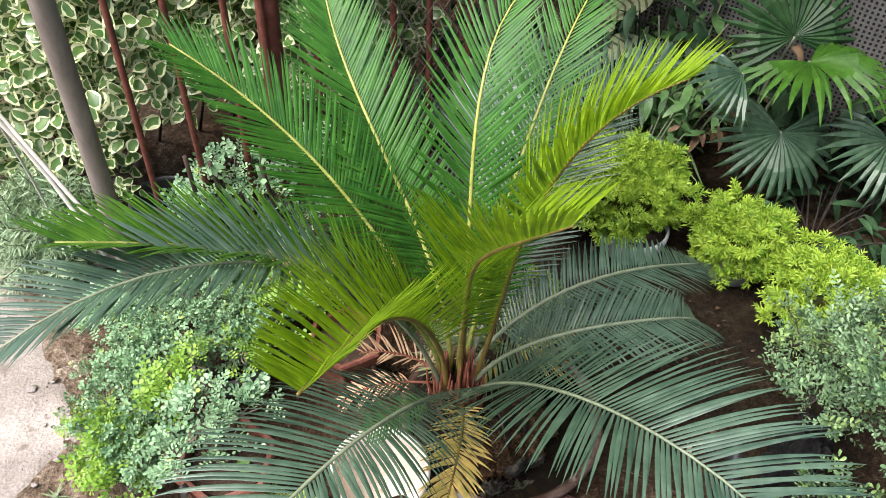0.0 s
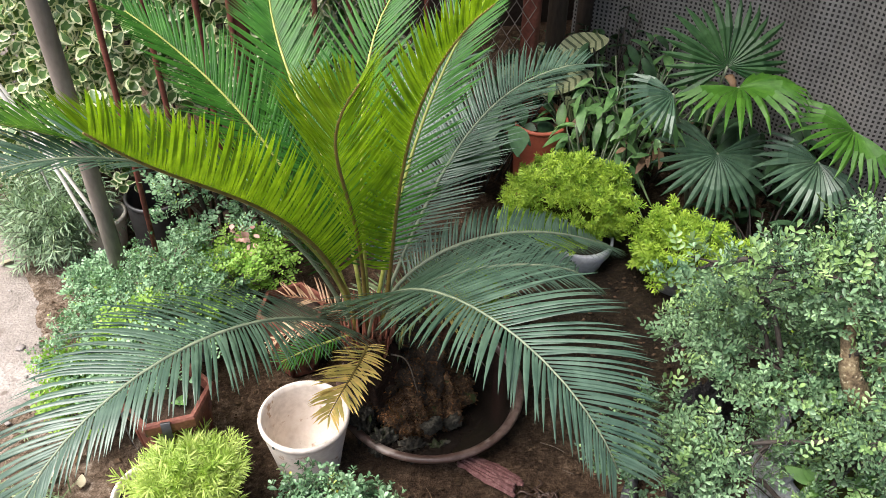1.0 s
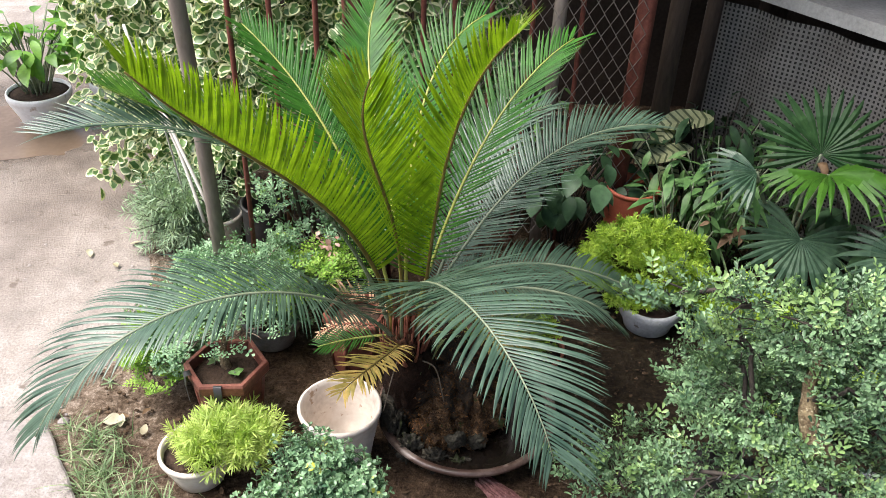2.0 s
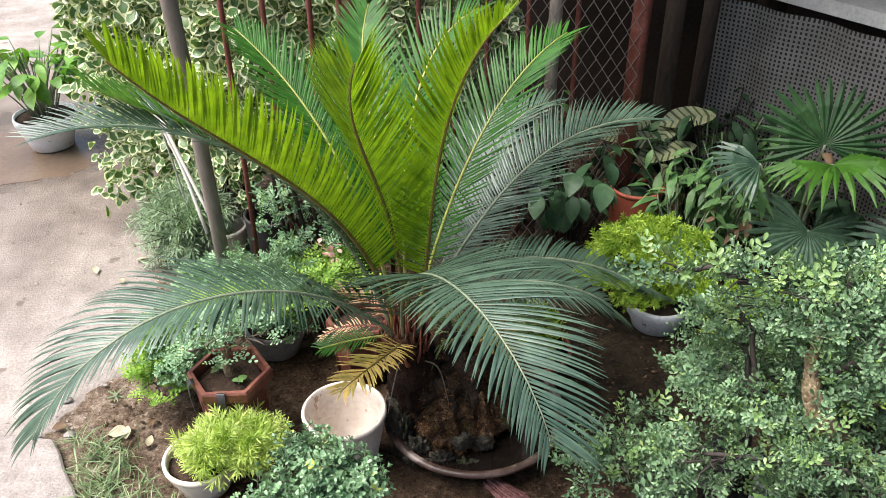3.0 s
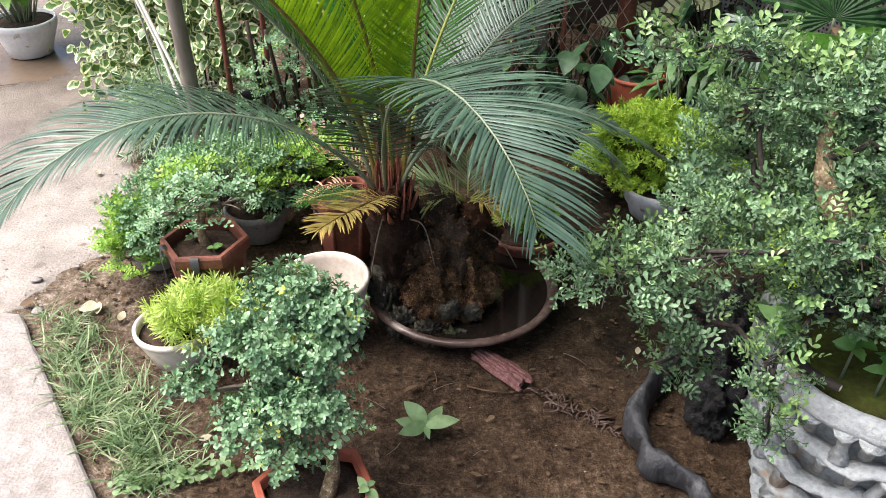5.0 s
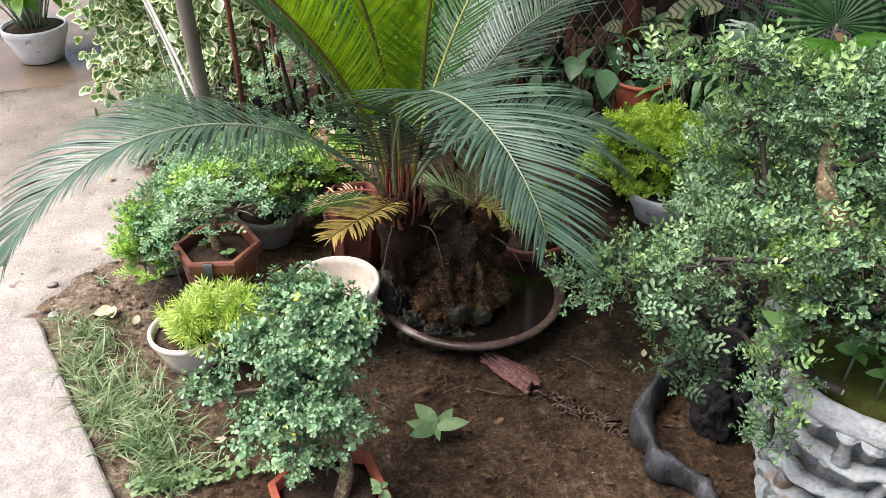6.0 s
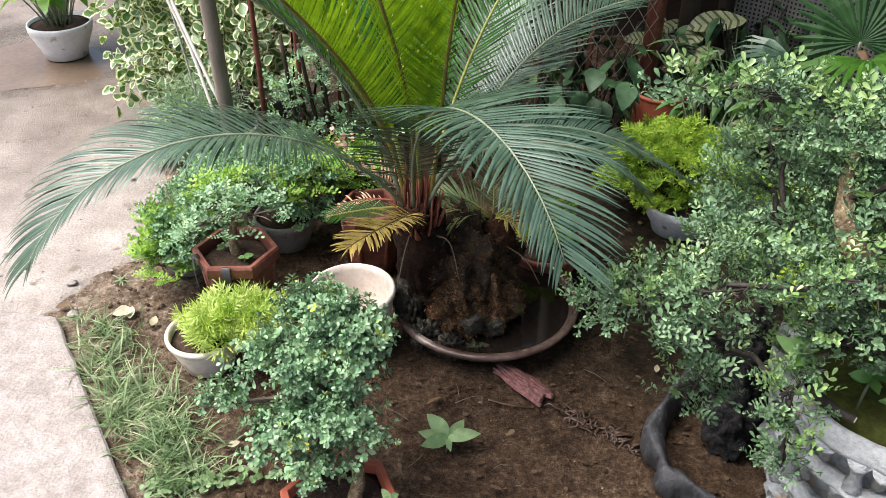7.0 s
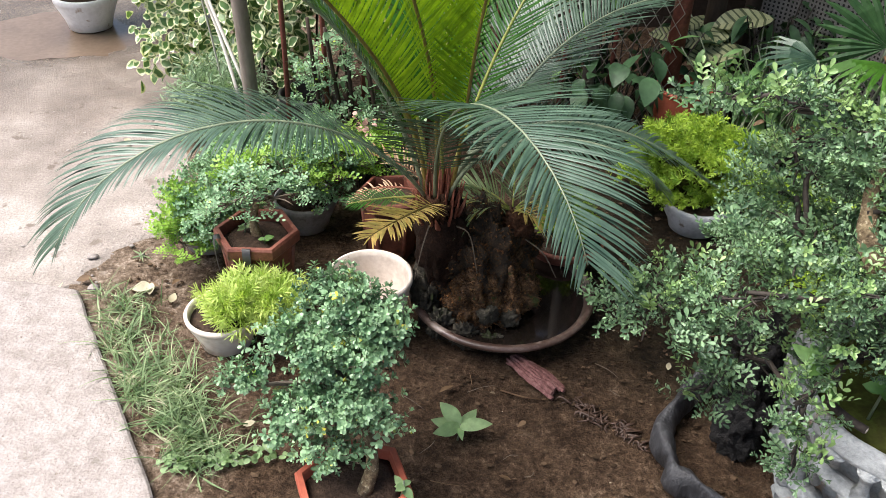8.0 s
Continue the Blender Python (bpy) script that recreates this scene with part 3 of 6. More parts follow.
path_mesh = Mesh()
py = np.arange(-0.06, 2.9, 0.02)
pd = np.concatenate([np.arange(0, 0.5, 0.0125), np.arange(0.5, 1.0, 0.025), np.arange(1.0, 1.81, 0.06)])
pv = []
for y in py:
    for d in pd:
        x = broken_x(y) - d
        p = Vector((x, y, 0))
        crumble = min(1.0, max(0.0, (d + 0.05 * noise.noise(p * 9)) / 0.07))
        near = max(0.0, 1 - d / 0.55)
        z = 0.003 * noise.noise(p * 2.3) + (0.002 + 0.005 * near) * noise.noise(p * 8) + (0.001 + 0.003 * near) * noise.noise(p * 23)
        crack = abs(noise.noise(p * 3.1 + Vector((7, 3, 0))))
        z -= 0.010 * near * max(0.0, 1 - crack / 0.05)
        pv.append((x, y, z - 0.03 * (1 - crumble) ** 1.5 - 0.012 * max(0, 1 - ((x + 2.05) / 0.45) ** 2 - ((y - 1.86) / 0.36) ** 2)))
k = len(pd)
path_mesh.add(pv, [(i * k + j, (i + 1) * k + j, (i + 1) * k + j + 1, i * k + j + 1) for i in range(len(py) - 1) for j in range(k - 1)])
far = [(-2.9, -0.06), (-2.9, 2.84), (-1.2, 2.84), (-1.2, 9), (-9, 9), (-9, -0.06)]
path_mesh.add([(x, y, -0.004) for x, y in far], [(0, 1, 2, 3, 4, 5)])
solid("path", path_mesh, M_PATH, "old dusty concrete path with damp stains and broken edge", "path", "structure")
pud = Mesh()
ring = [(-2.05 + (0.40 + 0.09 * noise.noise(Vector((np.cos(t) * 1.7, np.sin(t) * 1.7, 4)))) * np.cos(t), 1.86 + (0.32 + 0.10 * noise.noise(Vector((np.cos(t) * 2, np.sin(t) * 2, 9)))) * np.sin(t), -0.0035) for t in np.linspace(0, 2 * np.pi, 60, endpoint=False)]
pud.add([(-2.05, 1.86, -0.0035)] + ring, [(0, 1 + i, 1 + (i + 1) % 60) for i in range(60)])
solid("water", pud, M_PUDDLE, "shallow brown puddle on the path", "puddle", "structure")
line = []
for t in np.arange(0, 1.0001, 0.02):
    x, y = -1.205 + 1.9 * t, -0.03 - 2.98 * t
    line.append((x + 0.008 * noise.noise(Vector((t * 40, 1, 0))), y))
sheet("pavement", line + [(0.7, -8), (-9, -8), (-9, -0.35), (-1.36, -0.003)], 0.02, 0.07, M_SLAB, "pale pinkish concrete slab with a crisp edge", "pavement", (-5, -4))

# near-black walls and a roof, added to close off and shade the fence side
wall = Mesh()
for x0, x1, y0, y1, z1 in ((-1.0, 2.75, 2.3, 2.45, 2.2),):
    wall.add([(x, y, z) for x in (x0, x1) for y in (y0, y1) for z in (-0.05, z1)], [(0, 1, 3, 2), (4, 6, 7, 5), (0, 4, 5, 1), (2, 3, 7, 6), (1, 5, 7, 3), (0, 2, 6, 4)])
solid("wall_north", wall, M_WALL, "near-black wall added to darken the view behind the fence", "wall", "structure", smooth=False)

# unseen roof, its outline set to keep sun and sky off the rear right
roof = Mesh()
plan = ((-0.6, 1.10), (0.3, 0.60), (1.2, 0.10), (2.75, -0.9), (2.75, 2.5), (-0.6, 2.5))
roof.add([(x, y, z + 0.08 * y) for z in (2.2, 2.26) for x, y in plan], [(5, 4, 3, 2, 1, 0), (6, 7, 8, 9, 10, 11)] + [(k, (k + 1) % 6, 6 + (k + 1) % 6, 6 + k) for k in range(6)])
solid("roof", roof, M_WALL, "unseen roof added to shade the ledge and fence side", "roof", "structure", smooth=False)
# side wall added to cut the sky light from the right
east = Mesh()
east.add([(x, y, z) for x in (2.6, 2.75) for y in (-1.6, 2.3) for z in (-0.05, 2.2)], [(0, 1, 3, 2), (4, 6, 7, 5), (0, 4, 5, 1), (2, 3, 7, 6), (1, 5, 7, 3), (0, 2, 6, 4)])
solid("wall_east", east, M_WALL, "near-black side wall added to block low sky on the right", "wall", "structure", smooth=False)

# ---------- pots ----------


def hex_pot(name, at, radius, height, turn, label, group, band=False, clay=None):
    ob = thing(name, at, label, "plant pot", group)
    m = Mesh()
    r = radius
    lathe(m, [(r * 0.66, 0), (r * 0.70, 0.006), (r * 0.84, height * 0.80), (r * 0.86, height * 0.83), (r * 0.98, height * 0.85), (r, height * 0.87), (r, height - 0.006), (r - 0.004, height), (r * 0.87, height), (r * 0.85, height - 0.005), (r * 0.82, height * 0.80), (r * 0.80, height * 0.78)], at, 6, turn)
    part("body", m, clay or M_TERRA, ob, smooth=False)
    legs = []
    for k in range(6):
        a = np.radians(turn + 60 * k)
        p0 = np.array(at) + [r * 0.66 * np.cos(a), r * 0.66 * np.sin(a), 0.012]
        p1 = np.array(at) + [r * 0.83 * np.cos(a), r * 0.83 * np.sin(a), height * 0.8]
        rib = Mesh()
        tube(rib, [p0, (p0 + p1) / 2, p1], [0.008, 0.007], 6)
        part("corner_rib", rib, clay or M_TERRA, ob)
    soil = Mesh()
    lathe(soil, [(r * 0.82, height * 0.86), (r * 0.6, height * 0.875), (0.01, height * 0.885)], at, 24, turn)
    part("soil", soil, M_POTSOIL, ob, "dark crumbly potting soil")
    if band:
        b = Mesh()
        for a0, rr0, z0, rr1, z1 in ((turn + 205, r * 1.015, height + 0.003, r * 0.80, height * 0.25), (turn + 265, r * 0.93, height + 0.003, r * 0.72, height * 0.25)):
            a = np.radians(a0)
            c, s = np.cos(a), np.sin(a)
            w = np.array([-s, c, 0]) * 0.011
            q = [np.array(at) + [rr * c, rr * s, z] for rr, z in ((r * 0.80, height - 0.02), (r * 0.84, height + 0.003), (rr0 * 0.97, z0), (rr0 * 0.99, height * 0.86), (rr1 + 0.02, height * 0.6), (rr1 + 0.006, z1))]
            v = [p + sgn * w for p in q for sgn in (-1, 1)]
            b.add(v, [(2 * i, 2 * i + 1, 2 * i + 3, 2 * i + 2) for i in range(len(q) - 1)])
        part("tape_band", b, M_BLACK, ob, "black plastic tape over the rim")
    return ob


def round_pot(name, at, radius, height, foot, material, label, category="plant pot", group="", lip=0.012, soil=0.0, soil_material=None, sides=48):
    """A round tapered pot with a rolled lip and a hollow inside."""
    ob = thing(name, at, label, category, group)
    m = Mesh()
    r = radius
    lathe(m, [(foot * 0.9, 0.0), (foot, 0.004), (foot + 0.25 * (r - foot), height * 0.3), (r * 0.965, height - lip * 1.5), (r * 0.97, height - lip * 1.2), (r, height - lip), (r + 0.001, height - lip * 0.3), (r - 0.003, height), (r - 0.008, height), (r * 0.955 - 0.006, height - lip * 1.2), (foot + 0.2 * (r - foot), height * 0.25), (foot * 0.85, 0.012)], at, sides)
    part("body", m, material, ob)
    if soil:
        s = Mesh()
        rs = foot + (r - foot) * soil - 0.005
        lathe(s, [(rs, height * soil), (rs * 0.6, height * soil + 0.006), (0.005, height * soil + 0.01)], at, 24)
        part("soil", s, soil_material or M_POTSOIL, ob, "dark potting soil")
    return ob


hex_pot("hexagonal_pot", (-0.678, -0.002, 0.0), 0.117, 0.240, 3, "dark red hexagonal terracotta pot crossed by a black tape band", "hexagonal clay pots", True, M_DARKTERRA)
hex_pot("hexagonal_pot", (-0.335, 0.25, 0.0), 0.103, 0.227, 8, "hexagonal terracotta pot behind the cycad basin", "hexagonal clay pots", False, M_DARKTERRA)
hex_pot("hexagonal_pot", (-0.312, -0.785, 0.0), 0.124, 0.18, -8, "orange hexagonal clay pot holding a small shrub", "hexagonal clay pots", False, M_ORANGE)

bucket = round_pot("white_bucket", (-0.356, -0.113, 0.0), 0.114, 0.191, 0.082, M_WHITE, "empty stained white plastic bucket beside the basin", "bucket", lip=0.016)
dirt = Mesh()
lathe(dirt, [(0.046, 0.014), (0.030, 0.022), (0.003, 0.024)], (-0.332, -0.138, 0), 24, wobble=0.16)
part("soil_residue", dirt, M_POTSOIL, bucket, "patch of dark soil in the bottom")
for a in (222, 42):
    hole = Mesh()
    c, s = np.cos(np.radians(a)), np.sin(np.radians(a))
    tube(hole, [(-0.356 + 0.1135 * c, -0.113 + 0.1135 * s, 0.178), (-0.356 + 0.1155 * c, -0.113 + 0.1155 * s, 0.178)], 0.0045, 10)
    part("handle_hole", hole, M_BLACK, bucket, "dark handle hole below the rim")

round_pot("sedum_bowl", (-0.735, -0.195, 0.0), 0.1, 0.11, 0.066, M_WHITE, "white plastic bowl planted with lime stonecrop", "plant pot", "pale round pots", 0.014, 0.78)
round_pot("stonecrop_pot", (0.645, 0.485, 0.0), 0.108, 0.105, 0.08, M_PALEPOT, "grey round pot overflowing with lime stonecrop", "plant pot", "stonecrop pots", 0.03, 0.85)
round_pot("stonecrop_pot", (0.90, 0.29, 0.0), 0.085, 0.12, 0.06, M_GREYPOT, "grey clay pot hidden under lime stonecrop", "plant pot", "stonecrop pots", 0.02, 0.85)
round_pot("stonecrop_pot", (0.995, 0.02, 0.0), 0.09, 0.14, 0.06, M_GREYPOT, "grey clay pot under a lime stonecrop cushion", "plant pot", "stonecrop pots", 0.02, 0.85)
round_pot("shrub_pot", (-0.9, 0.25, 0.0), 0.10, 0.10, 0.07, M_GREYPOT, "low grey round pot under pale leafy shrub", "plant pot", "grey shrub pots", 0.02, 0.85)
round_pot("shrub_pot", (-0.62, 0.38, 0.0), 0.10, 0.11, 0.07, M_GREYPOT, "low grey round pot under bluish shrub", "plant pot", "grey shrub pots", 0.02, 0.85)
round_pot("white_tub", (-0.893, 0.945, 0.0), 0.085, 0.14, 0.064, M_WHITE, "white plastic tub beside the grey pole", "plant pot", "", 0.014, 0.5)
round_pot("large_pale_pot", (-1.93, 1.96, 0.0), 0.145, 0.165, 0.098, M_BLUEWHITE, "large pale plastic pot with a thick rim on the path", "plant pot", "pale pots on the path", 0.03, 0.9)
round_pot("large_pale_pot", (-1.60, 2.12, 0.0), 0.145, 0.165, 0.098, M_BLUEWHITE, "pale plastic pot half behind variegated shrub", "plant pot", "pale pots on the path", 0.03, 0.9)
round_pot("red_clay_pot", (0.64, 0.915, 0.0), 0.10, 0.305, 0.08, M_ORANGE, "orange-red clay pot among dark foliage", "plant pot", "", 0.012, 0.85)
round_pot("red_saucer_pot", (0.19, 0.24, 0.0), 0.125, 0.11, 0.08, M_TERRA, "low reddish pot behind the basin rim", "plant pot", "", 0.015, 0.85)
round_pot("black_grow_bag", (-0.70, 0.90, 0.0), 0.10, 0.22, 0.09, M_BLACK, "black plastic grow bag with sagging sides", "grow bag", "", 0.012, 0.5)
round_pot("black_grow_bag", (-0.45, 0.72, 0.0), 0.11, 0.2, 0.09, M_BLACK, "black plastic pot beneath thorny stems", "grow bag", "", 0.012, 0.88)

# ---------- basin and rock ----------
basin = thing("water_basin", (0, 0, 0), "shallow round brown glazed basin with pale worn rim", "basin")
m = Mesh()
lathe(m, [(0.17, 0.0), (0.18, 0.003), (0.235, 0.05), (0.244, 0.062), (0.256, 0.066), (0.261, 0.072), (0.260, 0.080), (0.252, 0.084), (0.243, 0.083), (0.238, 0.077), (0.232, 0.066), (0.17, 0.014)], (0, 0, 0), 72)
part("tub", m, M_GLAZE, basin)
m = Mesh()
lathe(m, [(0.233, 0.067), (0.1, 0.067), (0.002, 0.067)], (0, 0, 0), 48, close=False)
part("water", m, M_WATER, basin, "still dark water")


def craggy(at, radii, seed, detail=4, amp=0.3, freq=2.2, cut=None):
    bm = bmesh.new()
    bmesh.ops.create_icosphere(bm, subdivisions=detail, radius=1)
    v = []
    for p in bm.verts:
        q = p.co * freq + Vector((seed, seed * 0.7, 1.3))
        d = 1 + amp * (noise.noise(q) + 0.55 * noise.noise(q * 2.3) + 0.35 * abs(noise.noise(q * 5.1)) - 0.3 * abs(noise.noise(q * 3.3)))
        w = p.co * d
        v.append((at[0] + w.x * radii[0], at[1] + w.y * radii[1], at[2] + w.z * radii[2]))
    f = [tuple(x.index for x in face.verts) for face in bm.faces]
    bm.free()
    v = np.array(v)
    if cut is not None:
        v[:, 2] = np.maximum(v[:, 2], cut)
    return v, f


rock = thing("planting_rock", (-0.06, -0.01, 0.02), "craggy dark rock grown over with brown roots, in the basin", "rock")
fibres = Mesh()
needle = np.array([(0, 0.3, 0), (0, -0.16, 0.26), (0, -0.16, -0.26), (1, 0, 0.0)])
needle = (needle, [(0, 1, 3), (1, 2, 3), (2, 0, 3)], [0, 0, 0])
for at, radii, seed, mat, label in (
    ((-0.085, -0.03, 0.16), (0.115, 0.11, 0.20), 3.0, M_ROCK, "dark main rock under brown roots"),
    ((-0.005, -0.045, 0.11), (0.095, 0.105, 0.12), 8.0, M_ROOTMASS, "brown lower root mass"),
    ((-0.075, -0.105, 0.12), (0.07, 0.06, 0.12), 6.0, M_ROOTMASS, "brown granular root mass"),
    ((0.0, 0.05, 0.17), (0.09, 0.085, 0.12), 9.0, M_ROCK, "dark rear rock lobe"),
    ((-0.20, -0.085, 0.075), (0.026, 0.035, 0.065), 5.0, M_ROCKPALE, "pale weathered rock edge"),
    ((-0.165, -0.145, 0.055), (0.034, 0.024, 0.045), 11.0, M_ROCKPALE, "pale weathered rock edge"),
    ((-0.095, -0.183, 0.050), (0.036, 0.020, 0.038), 17.0, M_ROCKPALE, "pale weathered rock edge"),
    ((-0.03, -0.195, 0.045), (0.034, 0.016, 0.028), 23.0, M_ROCKPALE, "pale weathered rock edge"),
):
    main = mat is not M_ROCKPALE
    v, f = craggy(at, radii, seed, 5 if main else 4, 0.34 if main else 0.75, 2.4 if main else 4.5, 0.021)
    if main:
        grain = np.array([noise.noise(Vector(p) * 70) + 0.6 * noise.noise(Vector(p) * 150) for p in v])
        v = v + unit(v - np.array(at)) * (0.006 * grain)[:, None]
    part("rock_lobe", Mesh().add(v, f), mat, rock, label)
    if main:
        pick = v[rng.integers(0, len(v), 6500)]
        pick = pick[pick[:, 2] > 0.05]
        d = unit(0.6 * unit(pick - np.array(at)) + rng.normal(0, 0.6, pick.shape))
        fibres.many(needle, frames(d) * (0.003 + 0.006 * rng.random(len(pick)))[:, None, None], pick)
spur = Mesh()
line = curve_pts([(-0.205, -0.10, 0.03), (-0.222, -0.06, 0.12), (-0.205, -0.02, 0.20), (-0.15, 0.0, 0.25), (-0.10, -0.01, 0.26)], 26)
tube(spur, line, [0.022, 0.030, 0.026, 0.030, 0.022], 16)
spur.v[0] = spur.v[0] + np.array([[0.010 * noise.noise(Vector(p) * 34 + Vector((j * 9, 0, 0))) + 0.006 * noise.noise(Vector(p) * 80 + Vector((0, j * 9, 0))) for j in range(3)] for p in spur.v[0]])
part("rock_spur", spur, M_ROCKPALE, rock, "pale mossy arching rock spur")
part("root_fibres", fibres, L_FIBRE, rock, "matted orange-brown root fibres", smooth=False, kind="stuff")
for k, (x, y, z) in enumerate(((-0.04, -0.172, 0.12), (0.02, -0.16, 0.10), (-0.17, -0.06, 0.20))):
    part("moss", Mesh().add(*craggy((x, y, z), (0.026, 0.012, 0.026), 20 + k, 3, 0.6, 3)), M_ROCKPALE, rock, "small dark green moss cushion")

# ---------- cycad ----------
CROWN = np.array([-0.185, -0.11, 0.44])


def frond_line(az, el, length, bend, bend2, sway, sway2=0.0, start=CROWN, out=0.03, n=40):
    s = (np.arange(n) + 0.5) / n
    e, a = np.radians(el + bend * s + bend2 * s * s), np.radians(az + sway * s + sway2 * s * s)
    h = np.stack([np.cos(a), np.sin(a), 0 * a], 1)
    t = np.cos(e)[:, None] * h + np.sin(e)[:, None] * np.array([0, 0, 1.0])
    nrm = -np.sin(e)[:, None] * h + np.cos(e)[:, None] * np.array([0, 0, 1.0])
    base = np.asarray(start) + out * np.array([np.cos(np.radians(az)), np.sin(np.radians(az)), 0])
    p = np.vstack([base, base + np.cumsum(t * length / n, 0)])
    t, nrm = np.vstack([t[:1], t]), np.vstack([nrm[:1], nrm])
    return p, t, nrm


def frond(plant, line, mats, label, leaf=0.14, wide=0.0065, gap=0.0105, bare=0.16, lift=12, droop=0.35, angle=(78, 32), stalk=0.0045, twist=0.0, limp=0.12, single=False, inner=1.0, outer=1.0, ragged=1.0):
    """A feather leaf: a tapering stalk and, under it, its two rows of narrow leaflets."""
    p, t, nrm = line
    m = Mesh()
    tube(m, p[::2], [stalk * 1.3, stalk, stalk * 0.75, stalk * 0.35], 6)
    stalk_ob = part("frond", m, mats[0], plant, label)
    d = np.r_[0, np.cumsum(np.linalg.norm(np.diff(p, axis=0), axis=1))]
    total = d[-1]
    lv = Mesh()
    at = np.arange(bare * total, total - 0.004, gap)
    u = at / total
    P = np.stack([np.interp(at, d, p[:, k]) for k in range(3)], 1)
    T = unit(np.stack([np.interp(at, d, t[:, k]) for k in range(3)], 1))
    N = unit(np.stack([np.interp(at, d, nrm[:, k]) for k in range(3)], 1))
    S = np.cross(T, N)
    rows = 5
    prof = np.array([0.55, 0.95, 1.0, 0.85, 0.55, 0.06])
    for side in (1, -1):
        k = len(at)
        U = (u - bare) / (1 - bare)
        ln = leaf * (0.22 + 0.78 * np.sin(np.pi * np.clip(0.12 + 0.83 * U, 0, 1)) ** 0.75) * (1 + rng.normal(0, 0.04 * ragged, k))
        short = inner if side > 0 else outer
        ln = ln * (short + (1 - short) * (1 - U) ** 1.5)
        ang = np.radians(angle[0] + (angle[1] - angle[0]) * U + rng.normal(0, 2.0 * ragged, k))
        lf = np.radians(lift + twist * side + rng.normal(0, 3.0 * ragged, k))
        q = np.cos(lf)[:, None] * S * side + np.sin(lf)[:, None] * N
        d0 = np.cos(ang)[:, None] * T + np.sin(ang)[:, None] * q
        pos = P + q * stalk * 0.5
        pts, dirs = [pos], []
        for r in range(rows):
            w = (r + 0.5) / rows
            dd = unit(d0 + limp * w * T + droop * w * w * np.array([0, 0, -1.0]))
            dirs.append(dd)
            pts.append(pts[-1] + dd * (ln / rows)[:, None])
        pts = np.stack(pts, 1)
        dirs = np.stack(dirs + dirs[-1:], 1)
        wv = unit(np.cross(dirs, np.repeat((N * np.cos(lf)[:, None] - S * side * np.sin(lf)[:, None])[:, None], rows + 1, 1)))
        up = np.cross(wv, dirs)
        half = (wide / 2 * prof)[None, :, None] * (0.75 + 0.25 * np.sin(np.pi * np.clip(U, 0.05, 1)))[:, None, None]
        V = np.stack([pts + wv * half - up * half * 0.35, pts, pts - wv * half - up * half * 0.35], 2).reshape(k, -1, 3)
        F = []
        for r in range(rows):
            a = 3 * r
            F += [(a, a + 1, a + 4, a + 3), (a + 1, a + 2, a + 5, a + 4)]
        for i in range(k):
            if single:
                part("leaflet", Mesh().add(V[i], F), mats[1], stalk_ob)
            else:
                lv.add(V[i], F)
    if not single:
        part("leaflets", lv, mats[1], stalk_ob, kind="stuff")
    return stalk_ob


cycad = thing("cycad", (-0.185, -0.11, 0.2), "large cycad with lime young fronds over dark old ones", "cycad")
stem = Mesh()
v, f = craggy((-0.17, -0.085, 0.31), (0.068, 0.068, 0.14), 31, 4, 0.25, 4)
stem.add(v, f)
part("trunk", stem, M_FIBRE, cycad, "short fibrous brown trunk")
for k in range(58):
    a, ring = k * 2.39996, k / 58
    h = np.array([np.cos(a), np.sin(a), 0])
    b = CROWN + h * (0.02 + 0.032 * ring) + [0, 0, 0.005 - 0.07 * ring]
    scale = Mesh()
    tip = b + h * (0.008 + 0.012 * ring) + [0, 0, 0.115 - 0.055 * ring] + rng.normal(0, 0.007, 3)
    tube(scale, curve_pts([b, (b + tip) / 2 + h * 0.003, tip], 5), [0.008, 0.006, 0.0015], 6, squash=0.6)
    part("leaf_base", scale, M_HUSK, cycad, "reddish woolly leaf base")
tuft = Mesh()
v, f = craggy(CROWN + np.array([0.0, -0.045, -0.005]), (0.028, 0.022, 0.03), 41, 4, 0.8, 6)
tuft.add(v, f)
part("bud", tuft, M_BULB, cycad, "rough woolly bud at the crown")

YOUNG, MID, OLD = (M_RACHIS_B, L_YOUNG), (M_RACHIS_Y, L_MID), (M_RACHIS_O, L_OLD)
# azimuth, elevation, length, bend, curl, sway, turn
frond(cycad, frond_line(204.5, 90.0, 1.16, -127.1, 85.9, 74.5, -31.6), YOUNG, "lime young frond arching forward", 0.19, 0.0078, 0.0088, 0.2, 50, 0.08, (62, 30), limp=0.3)
frond(cycad, frond_line(258.2, 102.4, 0.96, -106.3, 54.4, -73.1, 108.3), YOUNG, "lime young frond with a hooked tip", 0.19, 0.0086, 0.0084, 0.3, 40, 0.08, (60, 26), limp=0.3)
frond(cycad, frond_line(340.3, 77.6, 0.92, 46.5, -81.7, -36.9, 1.1), YOUNG, "upright lime young frond", 0.17, 0.0078, 0.0088, 0.22, 30, 0.08, (60, 30), limp=0.25)
frond(cycad, frond_line(131.7, 81.0, 0.89, -82.7, 32.1, -16.3, 33.6), MID, "broad green frond leaning over the fence side", 0.165, 0.0068, 0.0072, 0.2, 16, 0.15, (70, 32))
frond(cycad, frond_line(95.8, 89.9, 0.94, -135.9, 76.3, 59.7, -78.4), MID, "tall green frond", 0.165, 0.0068, 0.0072, 0.22, 16, 0.15, (66, 32))
frond(cycad, frond_line(63.2, 100.1, 0.89, -24.4, -62.1, 70.5, -100.5), MID, "tall green frond with spaced leaflets", 0.155, 0.0065, 0.0112, 0.22, 14, 0.12, (62, 30))
